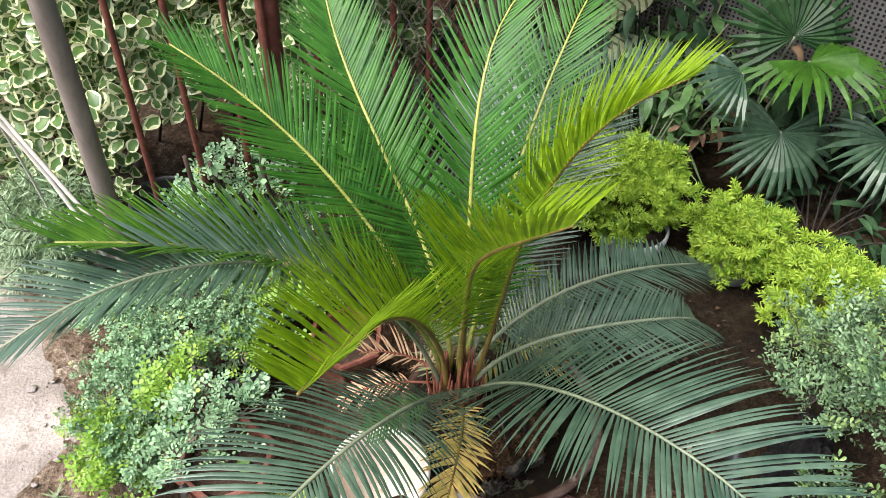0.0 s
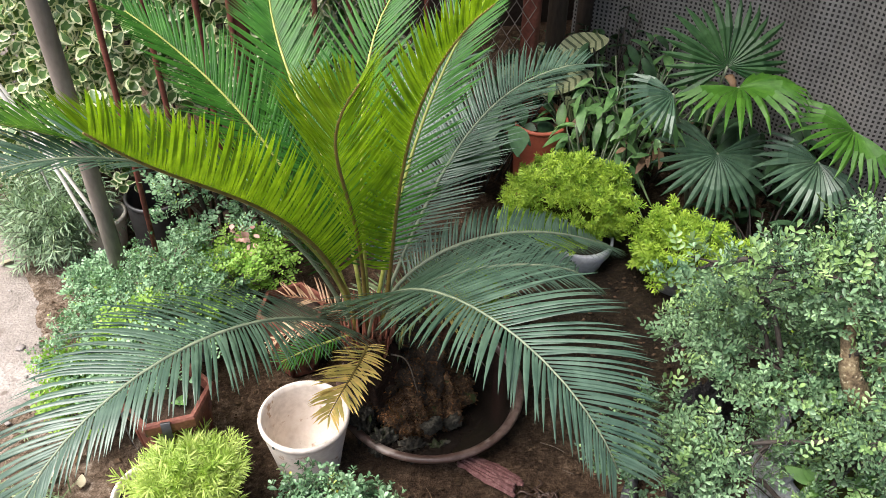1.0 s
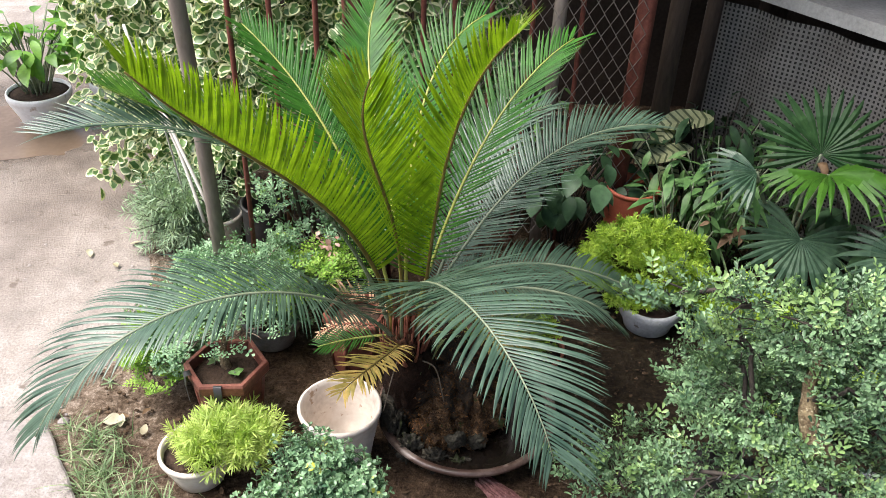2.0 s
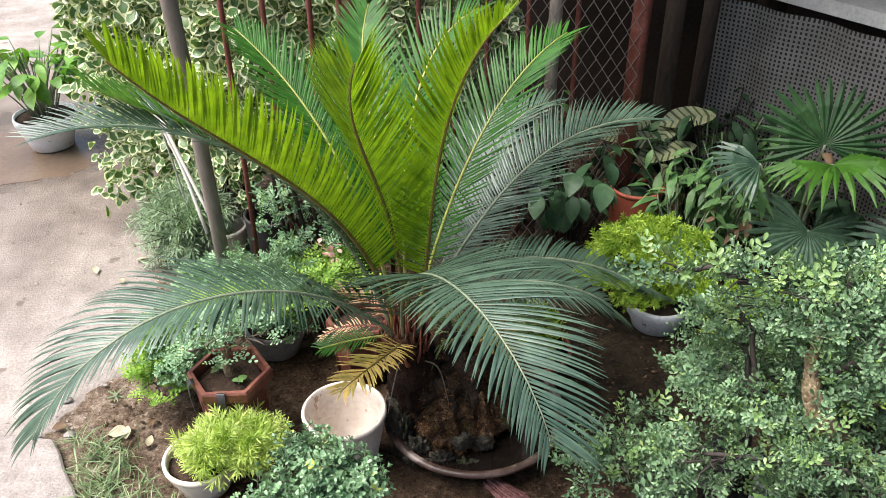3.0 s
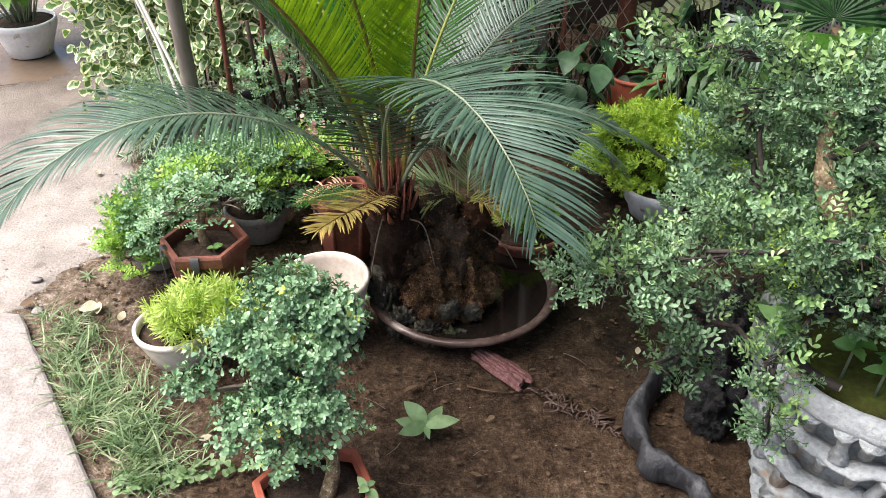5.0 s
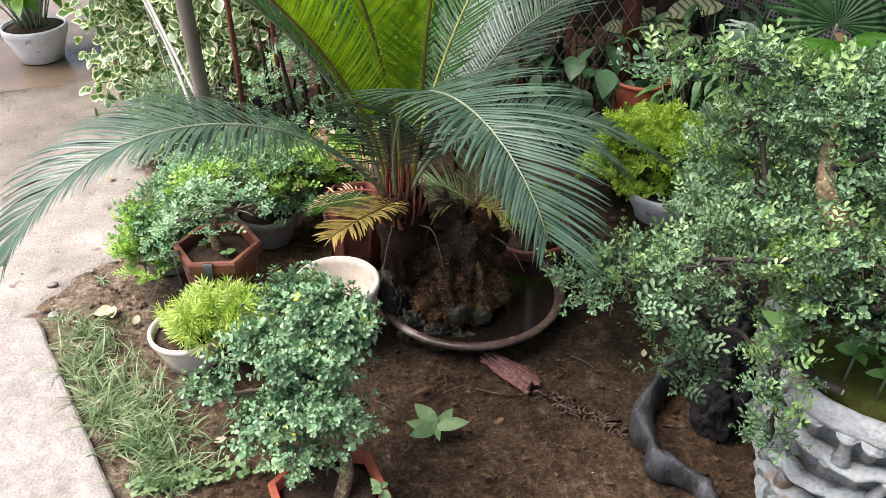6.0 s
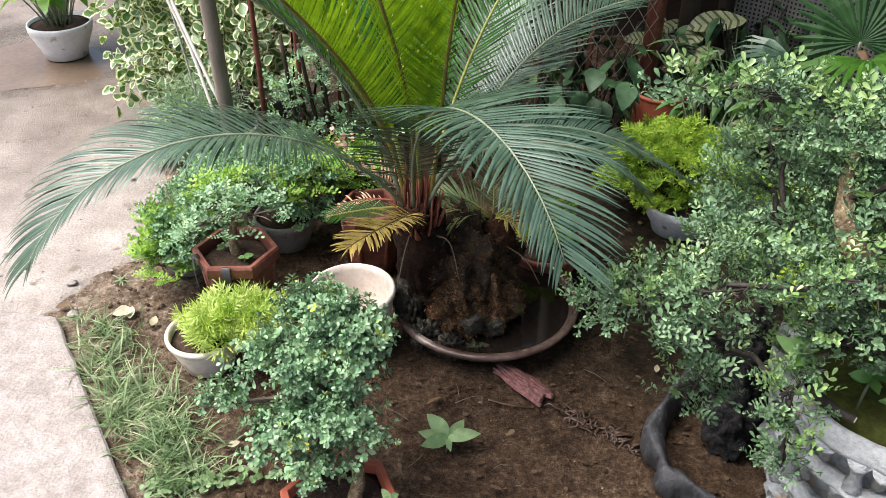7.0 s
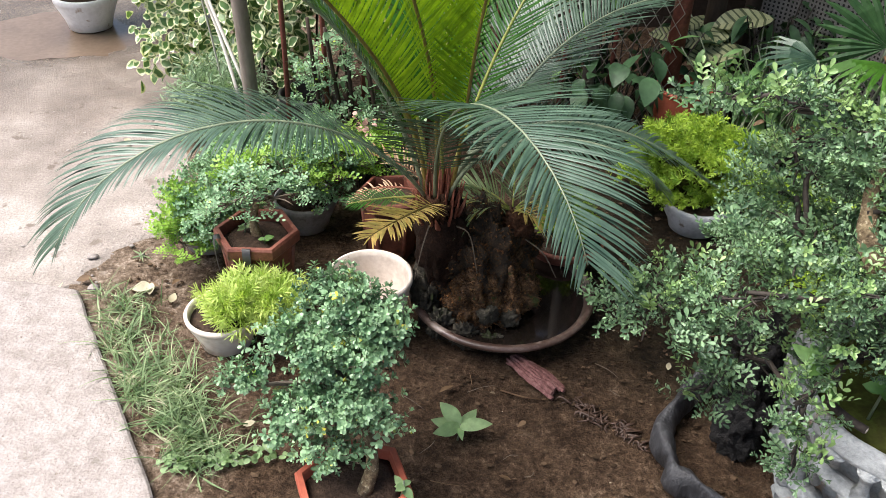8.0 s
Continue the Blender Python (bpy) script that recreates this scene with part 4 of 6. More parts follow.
frond(cycad, frond_line(46.5, 69.7, 0.90, -11.5, -49.1, 0.2, -3.8), MID, "tall green frond with spaced leaflets", 0.155, 0.0065, 0.0112, 0.22, 14, 0.12, (62, 30))
frond(cycad, frond_line(163.7, 88.8, 0.95, -124.6, 68.1, 38.6, -2.0), (MID[0], L_MIDLIME), "yellowish green frond leaning to the path", 0.15, 0.0066, 0.0076, 0.2, 30, 0.12, (64, 30))
frond(cycad, frond_line(174.7, 76.5, 1.04, -40.2, -44.6, 26.9, 7.0), OLD, "bluish old frond drooping at its tip", 0.155, 0.0066, 0.0084, 0.2, 20, 0.2, (70, 34))
frond(cycad, frond_line(38.2, 52.9, 0.94, -58.8, 3.6, 48.1, -82.4), OLD, "bluish old frond arching back", 0.17, 0.0066, 0.0084, 0.2, 16, 0.2, (72, 34))
frond(cycad, frond_line(60.1, 8.3, 0.81, 121.6, -122.5, 44.4, -82.8), OLD, "bluish old frond arching back", 0.16, 0.0066, 0.0084, 0.2, 16, 0.2, (72, 34))
frond(cycad, frond_line(10.8, 84.0, 0.87, -255.9, 133.5, -47.3, 80.0), OLD, "dark low frond spreading sideways", 0.12, 0.0062, 0.0076, 0.18, 8, 0.4, (74, 36))
frond(cycad, frond_line(-24.0, 75.0, 0.68, -114.4, -23.9, -19.8, 78.2), OLD, "dark low frond spreading sideways", 0.12, 0.0062, 0.0076, 0.18, 6, 0.5, (74, 36))
frond(cycad, frond_line(-94.9, 62.9, 1.025, 1.5, -121.6, 68.3, -33.9), OLD, "broad dark arching frond with drooping leaflets", 0.220, 0.0070, 0.0084, 0.15, 10, 0.38, (84, 40), single=True, stalk=0.0032, inner=0.64)
frond(cycad, frond_line(228.7, 57.6, 1.03, -46.9, -68.7, -47.3, 38.9), OLD, "broad dark frond arching low over the pots", 0.230, 0.0070, 0.0086, 0.15, 8, 0.75, (80, 24), single=True, stalk=0.004, outer=0.42)
frond(cycad, frond_line(261.5, 28.2, 0.31, -40.9, 18.1, -64.5, 44.4), (M_RACHIS_B, L_YELLOW), "short yellow dying frond over the bucket", 0.080, 0.0068, 0.0072, 0.12, 14, 0.42, (68, 32), stalk=0.003, ragged=3.5)
frond(cycad, frond_line(117.5, 10.2, 0.2, 4.0, 4.0, 69.4), (M_HUSK, L_DEAD), "short dead orange frond", 0.06, 0.0045, 0.0085, 0.2, 25, 0.3, (70, 40), stalk=0.0028, ragged=4)
frond(cycad, frond_line(150, -5, 0.24, -10, -30, 20), (M_HUSK, L_DEAD), "short dead orange frond", 0.055, 0.0045, 0.0095, 0.3, 5, 0.5, (60, 35), stalk=0.0028, ragged=4)
frond(cycad, frond_line(190, 5, 0.19, -10, 0, 10), MID, "short green and yellow frond", 0.06, 0.005, 0.008, 0.25, 10, 0.3, (70, 40), stalk=0.003)
for a, b, c in (((-0.14, -0.13, 0.37), (-0.10, -0.155, 0.36), (-0.075, -0.165, 0.25)), ((-0.20, -0.15, 0.38), (-0.215, -0.17, 0.33), (-0.235, -0.165, 0.22)), ((0.05, -0.03, 0.27), (0.10, -0.05, 0.24), (0.14, -0.06, 0.17))):
    m = Mesh()
    tube(m, curve_pts([a, b, c], 10), [0.0022, 0.0014], 6)
    part("bare_stalk", m, M_SHOOT, cycad, "bare dry leaf stalk hanging down")

# the offset that grows from the rock
pup = thing("cycad_offset", (0.02, -0.02, 0.2), "small cycad offset with yellowing fronds on the rock", "cycad")
m = Mesh()
m.add(*craggy((0.028, 0.005, 0.285), (0.040, 0.040, 0.042), 51, 4, 0.5, 5))
part("trunk", m, M_BULB, pup, "small fibrous brown bulb")
PUP = np.array([0.012, 0.015, 0.335])
PUPLEAF = (M_RACHIS_Y, L_PUP)
for az, el, ln, bend, mt in ((-22, 25, 0.17, -60, PUPLEAF), (2, 35, 0.17, -65, PUPLEAF), (28, 40, 0.15, -60, PUPLEAF), (155, 38, 0.18, -75, PUPLEAF), (178, 30, 0.20, -70, PUPLEAF), (204, 30, 0.18, -80, PUPLEAF), (85, 55, 0.14, -60, PUPLEAF), (-50, 25, 0.10, -50, (M_RACHIS_Y, L_YELLOW))):
    frond(pup, frond_line(az, el, ln, bend * 0.6, bend * 0.4, 10, 0, PUP, 0.01, 16), mt, "", 0.110, 0.0055, 0.0085, 0.12, 22, 0.25, (58, 24), stalk=0.0022, ragged=2.5)

# ---------- stonecrop ----------


def needle_rosette(leaves=16, lean=0.9, wide=0.17):
    """A short shoot along +x set with narrow leaves."""
    out = []
    for i in range(leaves):
        a = i * 2.4
        u = i / leaves
        d = np.array([0.35 + 0.9 * u, np.cos(a) * lean, np.sin(a) * lean])
        mt = frames(np.array([d]))[0] * (0.62 - 0.25 * u)
        out.append(moved(leaf_shape(1, wide, 2, 0.1, 0.05, 0.5, 0.1), mt, (0.1 + 0.75 * u, 0, 0)))
    return merge_shapes(out)


ROSETTES = [needle_rosette(13, 0.9, 0.25), needle_rosette(11, 0.75, 0.27)]


LOOSE = [needle_rosette(18, 0.75, 0.12), needle_rosette(14, 0.6, 0.13)]


def stonecrop(at, radii, count, size, material, label, shoots=None, low=-0.25):
    ob = thing("stonecrop", at, label, "stonecrop", "stonecrop cushions")
    m = Mesh()
    clump(m, at, radii, count, size, 0.9, 0.70, shoots or ROSETTES, 0.32, low, 4)
    part("shoots", m, material, ob, kind="stuff")
    core = Mesh()
    core.add(*craggy(at, tuple(r * 0.62 for r in radii), 61 + at[0], 3, 0.3, 2))
    part("inner_stems", core, M_MOSS, ob)
    return ob


stonecrop((-0.655, -0.185, 0.118), (0.125, 0.080, 0.048), 430, 0.058, L_SEDUM2, "bright lime stonecrop filling the white bowl and spilling over it", LOOSE, -0.05)
stonecrop((0.615, 0.57, 0.185), (0.205, 0.175, 0.125), 2600, 0.032, L_SEDUM, "lime green stonecrop cushion over its pot", None, -0.7)
stonecrop((0.91, 0.305, 0.135), (0.14, 0.13, 0.09), 1250, 0.034, L_SEDUM, "lime green stonecrop cushion over its pot", None, -0.7)
stonecrop((1.0, 0.03, 0.155), (0.145, 0.145, 0.10), 1250, 0.034, L_SEDUM, "lime green stonecrop cushion over its pot", None, -0.7)
stonecrop((0.20, 0.25, 0.13), (0.07, 0.07, 0.09), 220, 0.036, L_SEDUM, "small lime stonecrop behind the basin")

# ---------- small shrubs ----------


def shrub(name, at, pads, count, size, leaf, label, category, trunk=None, bark=M_BARK, group="", up=0.35, shell=0.5, sprigs=None):
    """A shrub of several leafy pads on a forked trunk."""
    ob = thing(name, at, label, category, group)
    base = np.array(at, float)
    if trunk is not None:
        m = Mesh()
        pts = curve_pts(trunk, 12)
        tube(m, pts, [0.016, 0.012, 0.009], 8)
        part("trunk", m, bark, ob, "gnarled trunk")
        fork = pts[-1]
    else:
        fork = base + [0, 0, 0.03]
    tot = sum(p[1][0] * p[1][1] + p[1][0] * p[1][2] for p in pads)
    for c, r in pads:
        c = np.array(c, float)
        b = Mesh()
        mid = (fork + c) / 2 + [0, 0, 0.02]
        tube(b, curve_pts([fork, mid, c], 7), [0.006, 0.004, 0.002], 5)
        br = part("branch", b, M_SHOOT, ob)
        for k in range(8):
            e = c + unit(rng.normal(0, 1, 3)) * np.array(r) * 0.9
            t = Mesh()
            tube(t, curve_pts([mid * 0.4 + c * 0.6, (c + e) / 2 + [0, 0, 0.006], e], 5), [0.0026, 0.0014], 4)
            part("twig", t, M_SHOOT, br)
        m = Mesh()
        clump(m, c, r, int(count * (r[0] * r[1] + r[0] * r[2]) / tot), size, up, shell, sprigs, 0.3, -0.5, 6, 0.1)
        part("leaves", m, [leaf, M_SHOOT], br, kind="stuff")
    return ob


shrub("potted_shrub", (-0.31, -0.77, 0.15),
      [((-0.385, -0.56, 0.465), (0.04, 0.035, 0.018)), ((-0.285, -0.62, 0.445), (0.04, 0.04, 0.025)), ((-0.340, -0.60, 0.49), (0.04, 0.04, 0.022)), ((-0.270, -0.63, 0.455), (0.035, 0.04, 0.022)), ((-0.460, -0.63, 0.405), (0.04, 0.045, 0.02)), ((-0.385, -0.66, 0.425), (0.055, 0.05, 0.025)), ((-0.295, -0.67, 0.42), (0.04, 0.045, 0.028)), ((-0.245, -0.73, 0.31), (0.03, 0.035, 0.012)),
       ((-0.370, -0.72, 0.33), (0.055, 0.05, 0.018)), ((-0.435, -0.72, 0.265), (0.045, 0.045, 0.02)), ((-0.305, -0.74, 0.345), (0.04, 0.045, 0.018)), ((-0.360, -0.77, 0.25), (0.04, 0.03, 0.012)), ((-0.585, -0.68, 0.315), (0.014, 0.014, 0.008)), ((-0.525, -0.69, 0.34), (0.022, 0.022, 0.012)), ((-0.340, -0.64, 0.37), (0.06, 0.045, 0.03))],
      2000, 0.042, L_BUSH, "dense bluish-green shrub with tiny rounded leaves", "shrub", [(-0.29, -0.79, 0.155), (-0.275, -0.77, 0.22), (-0.29, -0.74, 0.29), (-0.33, -0.69, 0.33)], up=1.0, sprigs=WHORLS)
shrub("potted_shrub", (-0.683, 0.013, 0.195),
      [((-0.70, 0.06, 0.33), (0.09, 0.08, 0.05)), ((-0.62, 0.04, 0.31), (0.06, 0.06, 0.04)), ((-0.76, 0.0, 0.30), (0.06, 0.06, 0.04))],
      300, 0.034, L_LEFT, "sparse small shrub in a hexagonal pot", "shrub", [(-0.68, 0.01, 0.20), (-0.69, 0.02, 0.25), (-0.68, 0.04, 0.30)])
shrub("spreading_shrub", (-0.9, 0.25, 0.1),
      [((-0.90, 0.21, 0.19), (0.10, 0.11, 0.07)), ((-0.81, 0.27, 0.25), (0.11, 0.10, 0.055)), ((-0.86, 0.33, 0.20), (0.08, 0.09, 0.06)), ((-0.83, 0.12, 0.17), (0.09, 0.08, 0.07)), ((-0.83, 0.20, 0.13), (0.10, 0.10, 0.04))],
      1500, 0.034, L_LEFT, "pale bluish-green spreading shrub in a low pot", "shrub", up=0.9, sprigs=WHORLS)
shrub("spreading_shrub", (-0.63, 0.40, 0.12),
      [((-0.70, 0.33, 0.28), (0.13, 0.11, 0.05)), ((-0.57, 0.36, 0.27), (0.11, 0.10, 0.05)), ((-0.64, 0.44, 0.29), (0.12, 0.10, 0.045)), ((-0.50, 0.42, 0.22), (0.08, 0.08, 0.06)), ((-0.63, 0.34, 0.16), (0.11, 0.09, 0.05)), ((-0.54, 0.33, 0.15), (0.07, 0.06, 0.04))],
      1500, 0.034, L_LEFT, "bluish-green layered shrub in a grey pot", "shrub", up=0.9, sprigs=WHORLS)
shrub("lime_herb", (-0.99, 0.14, 0.02), [((-0.95, 0.17, 0.15), (0.075, 0.09, 0.08)), ((-0.91, 0.08, 0.11), (0.06, 0.05, 0.06)), ((-0.90, 0.14, 0.20), (0.06, 0.05, 0.04))], 620, 0.034, L_LIME, "lime leafy herb at the path edge", "herb")
shrub("lime_herb", (-0.47, 0.5, 0.02), [((-0.47, 0.50, 0.22), (0.12, 0.1, 0.08)), ((-0.78, 0.17, 0.28), (0.06, 0.06, 0.05)), ((-0.60, 0.24, 0.27), (0.05, 0.05, 0.05)), ((-0.48, 0.34, 0.27), (0.09, 0.06, 0.05)), ((-0.72, 0.22, 0.30), (0.07, 0.06, 0.04)), ((-0.40, 0.42, 0.23), (0.09, 0.07, 0.06)), ((-0.52, 0.40, 0.22), (0.08, 0.07, 0.06))], 1250, 0.034, L_LIME, "lime leafy herb behind the grey pots", "herb")
shrub("creeping_herb", (-0.85, 0.6, 0.05), [((-0.88, 0.60, 0.13), (0.09, 0.08, 0.04)), ((-0.80, 0.58, 0.14), (0.13, 0.10, 0.04)), ((-0.62, 0.60, 0.15), (0.13, 0.10, 0.05))], 1300, 0.034, L_LEFT, "pale creeping herb round the pole foot", "herb")

shrub("creeping_herb", (-0.48, 0.62, 0.1), [((-0.50, 0.56, 0.28), (0.11, 0.07, 0.05)), ((-0.36, 0.60, 0.30), (0.10, 0.07, 0.06)), ((-0.60, 0.70, 0.33), (0.09, 0.07, 0.06)), ((-0.40, 0.66, 0.42), (0.06, 0.05, 0.05)), ((-0.52, 0.66, 0.48), (0.08, 0.05, 0.06)), ((-0.30, 0.66, 0.50), (0.07, 0.05, 0.06)), ((-0.62, 0.62, 0.42), (0.07, 0.05, 0.05))], 760, 0.036, L_LEFT, "pale small-leaved herb climbing between the fence bars", "herb")

# ---------- big bonsai in its cement urn ----------
URN = np.array([0.712, -0.772, 0.0])
urn = thing("cement_urn", tuple(URN), "large pale grey cement urn with dripping rock relief", "urn")
m = Mesh()
lathe(m, [(0.10, 0.0), (0.108, 0.01), (0.122, 0.10), (0.142, 0.22), (0.158, 0.32), (0.166, 0.43), (0.17, 0.446), (0.17, 0.455)], tuple(URN), 72, wobble=0.012)
part("body", m, M_CEMENT, urn)


def urn_ring(radius, z, thick, tall, seed):
    """An uneven, lumpy moulded band round the urn."""
    ring = Mesh()
    n, sides = 150, 12
    v = []
    for i in range(n):
        t = 2 * np.pi * i / n
        c, sn = np.cos(t), np.sin(t)
        q = Vector((c * 3.2, sn * 3.2, seed))
        r = radius + 0.010 * noise.noise(q) + 0.005 * noise.noise(q * 2.7)
        zc = z + 0.014 * noise.noise(q * 1.3 + Vector((5, 0, 0)))
        a_, b_ = thick * (1 + 0.35 * noise.noise(q * 2.1)), tall * (1 + 0.4 * noise.noise(q * 1.7 + Vector((0, 7, 0))))
        for j in range(sides):
            w = 2 * np.pi * j / sides
            rr, zz = r + a_ * np.cos(w), zc + b_ * np.sin(w)
            v.append((URN[0] + rr * c, URN[1] + rr * sn, zz))
    f = [(i * sides + j, ((i + 1) % n) * sides + j, ((i + 1) % n) * sides + (j + 1) % sides, i * sides + (j + 1) % sides) for i in range(n) for j in range(sides)]
    return ring.add(v, f)


m = Mesh()
COLLAR = [(0.182, 0.455), (0.184, 0.484), (0.190, 0.492), (0.198, 0.491), (0.206, 0.480), (0.213, 0.464), (0.213, 0.456), (0.206, 0.450), (0.165, 0.452)]
lathe(m, COLLAR, tuple(URN), 96, wobble=0.0, close=False)
m.v = [np.array([p + 0.012 * noise.noise(Vector((p[0] * 11, p[1] * 11, 1))) * np.array([p[0] - URN[0], p[1] - URN[1], 0.12]) / 0.2 + [0, 0, 0.004 * noise.noise(Vector(p) * 30)] for p in q]) for q in m.v]
part("rim", m, M_CEMENT, urn, "broad smooth sloping rim")
TIERS = [(0.452, 0.199), (0.378, 0.194), (0.300, 0.186), (0.222, 0.168), (0.146, 0.150), (0.072, 0.134)]
for tier in range(5):
    (z, r), (low_z, low_r) = TIERS[tier], TIERS[tier + 1]
    part("relief_ledge", urn_ring(low_r, low_z, 0.021, 0.010, 3.0 + 2 * tier), M_CEMENT, urn)
    n = 21 + tier % 2
    for k in range(n):
        t = 2 * np.pi * (k + 0.5 * rng.random() + 0.3 * (tier % 2)) / n
        w = 0.008 + 0.008 * rng.random()
        bend = rng.normal(0, 0.03)
        drip = Mesh()
        reach = [(r + 0.004, z + 0.003, t), (r - 0.002, z * 0.75 + low_z * 0.25, t + bend * 0.4), (r * 0.6 + low_r * 0.4 - 0.008, z * 0.4 + low_z * 0.6, t + bend), (low_r + 0.003, low_z + 0.004, t + bend * 1.4)]
        if rng.random() < 0.40:
            reach = reach[:3]
        tube(drip, [(URN[0] + q * np.cos(a), URN[1] + q * np.sin(a), zz) for q, zz, a in reach], [w * 1.7, w * 0.95, w * 0.8, w * 1.5][:len(reach)], 9)
        part("relief_drip", drip, M_CEMENT, urn)
part("crest", Mesh().add(*craggy((URN[0] - 0.20, URN[1] + 0.05, 0.50), (0.024, 0.045, 0.085), 91, 4, 0.22, 2.0)), M_CEMENT, urn, "rough rocky crest on the rim")
m = Mesh()
lathe(m, [(0.186, 0.466), (0.12, 0.476), (0.004, 0.486)], tuple(URN), 32, wobble=0.03)
part("soil", m, M_MOSS, urn, "mossy soil in the urn")

bonsai = thing("bonsai_tree", (0.75, -0.72, 0.49), "trained bonsai with layered small-leaved pads and dark wired branches", "bonsai")
TR = curve_pts([(0.76, -0.75, 0.47), (0.71, -0.77, 0.58), (0.61, -0.81, 0.70), (0.515, -0.81, 0.80), (0.50, -0.76, 0.90), (0.56, -0.70, 0.98)], 24)
m = Mesh()
TRK = TR + np.array([[noise.noise(Vector(p) * 30 + Vector((k, 0, 0))) for k in range(3)] for p in TR]) * 0.006
tube(m, TRK, [0.036, 0.028, 0.023, 0.021, 0.011, 0.006], 14)
part("trunk", m, M_BARK, bonsai, "thick speckled yellowish trunk")
STUB = curve_pts([TR[8], (0.54, -0.81, 0.60), (0.516, -0.838, 0.535), (0.535, -0.868, 0.523), (0.562, -0.895, 0.520)], 16)
m = Mesh()
tube(m, STUB, [0.008, 0.008, 0.0075], 9)
stub = part("branch", m, M_TWIG, bonsai, "dark branch sawn off short over the rim")
m = Mesh()
tube(m, [STUB[-1] - 0.001 * unit(STUB[-1] - STUB[-2]), STUB[-1] + 0.0015 * unit(STUB[-1] - STUB[-2])], [0.0055, 0.005], 9)
part("cut_end", m, M_WHITE, stub, "pale sawn end")
PADS = [((0.20, -0.79, 0.67), (0.09, 0.10, 0.05)), ((0.27, -0.70, 0.60), (0.12, 0.12, 0.07)), ((0.33, -0.82, 0.72), (0.08, 0.08, 0.04)),
        ((0.45, -0.70, 0.77), (0.15, 0.14, 0.06)), ((0.49, -0.67, 0.915), (0.12, 0.08, 0.04)), ((0.30, -0.63, 0.97), (0.07, 0.045, 0.03)), ((0.40, -0.68, 0.99), (0.06, 0.05, 0.03)), ((0.65, -0.66, 0.95), (0.15, 0.09, 0.045)),
        ((0.60, -0.80, 0.88), (0.15, 0.13, 0.06)), ((0.80, -0.66, 0.88), (0.18, 0.17, 0.06)), ((0.44, -0.90, 0.58), (0.06, 0.05, 0.04)),
        ((0.58, -0.55, 0.66), (0.16, 0.15, 0.08)), ((0.450, -0.915, 0.465), (0.026, 0.022, 0.12)), ((0.50, -0.86, 0.74), (0.05, 0.04, 0.05)), ((0.46, -0.55, 0.76), (0.10, 0.10, 0.045)),
        ((0.85, -0.85, 0.76), (0.18, 0.16, 0.08)), ((0.40, -0.72, 0.52), (0.12, 0.10, 0.07)), ((0.62, -0.92, 0.72), (0.14, 0.1, 0.06)), ((0.88, -0.48, 0.80), (0.17, 0.15, 0.06)),
        ((0.50, -0.80, 0.75), (0.10, 0.09, 0.05)), ((0.60, -0.80, 0.69), (0.12, 0.10, 0.05)), ((0.53, -0.72, 0.95), (0.11, 0.10, 0.04)), ((0.60, -0.74, 0.79), (0.09, 0.09, 0.04)), ((0.52, -0.72, 0.64), (0.12, 0.10, 0.05)), ((0.44, -0.62, 0.86), (0.08, 0.08, 0.03)), ((0.59, -0.64, 0.95), (0.10, 0.07, 0.04)), ((0.351, -0.724, 0.42), (0.06, 0.06, 0.04)), ((0.54, -0.84, 0.63), (0.08, 0.07, 0.05)),
        ((0.595, -0.24, 0.42), (0.09, 0.09, 0.05)), ((0.71, -0.22, 0.42), (0.11, 0.09, 0.05)), ((0.565, -0.90, 0.71), (0.10, 0.06, 0.045)), ((0.62, -0.89, 0.63), (0.10, 0.06, 0.045)), ((0.50, -0.92, 0.80), (0.08, 0.06, 0.04)), ((0.60, -0.34, 0.50), (0.11, 0.10, 0.05)), ((0.78, -0.30, 0.50), (0.12, 0.10, 0.05)), ((0.47, -0.43, 0.56), (0.10, 0.09, 0.05)), ((0.66, -0.45, 0.58), (0.13, 0.11, 0.06))]
area = sum(r[0] * r[1] for _, r in PADS)
forks = [TR[i] for i in range(6, len(TR))]
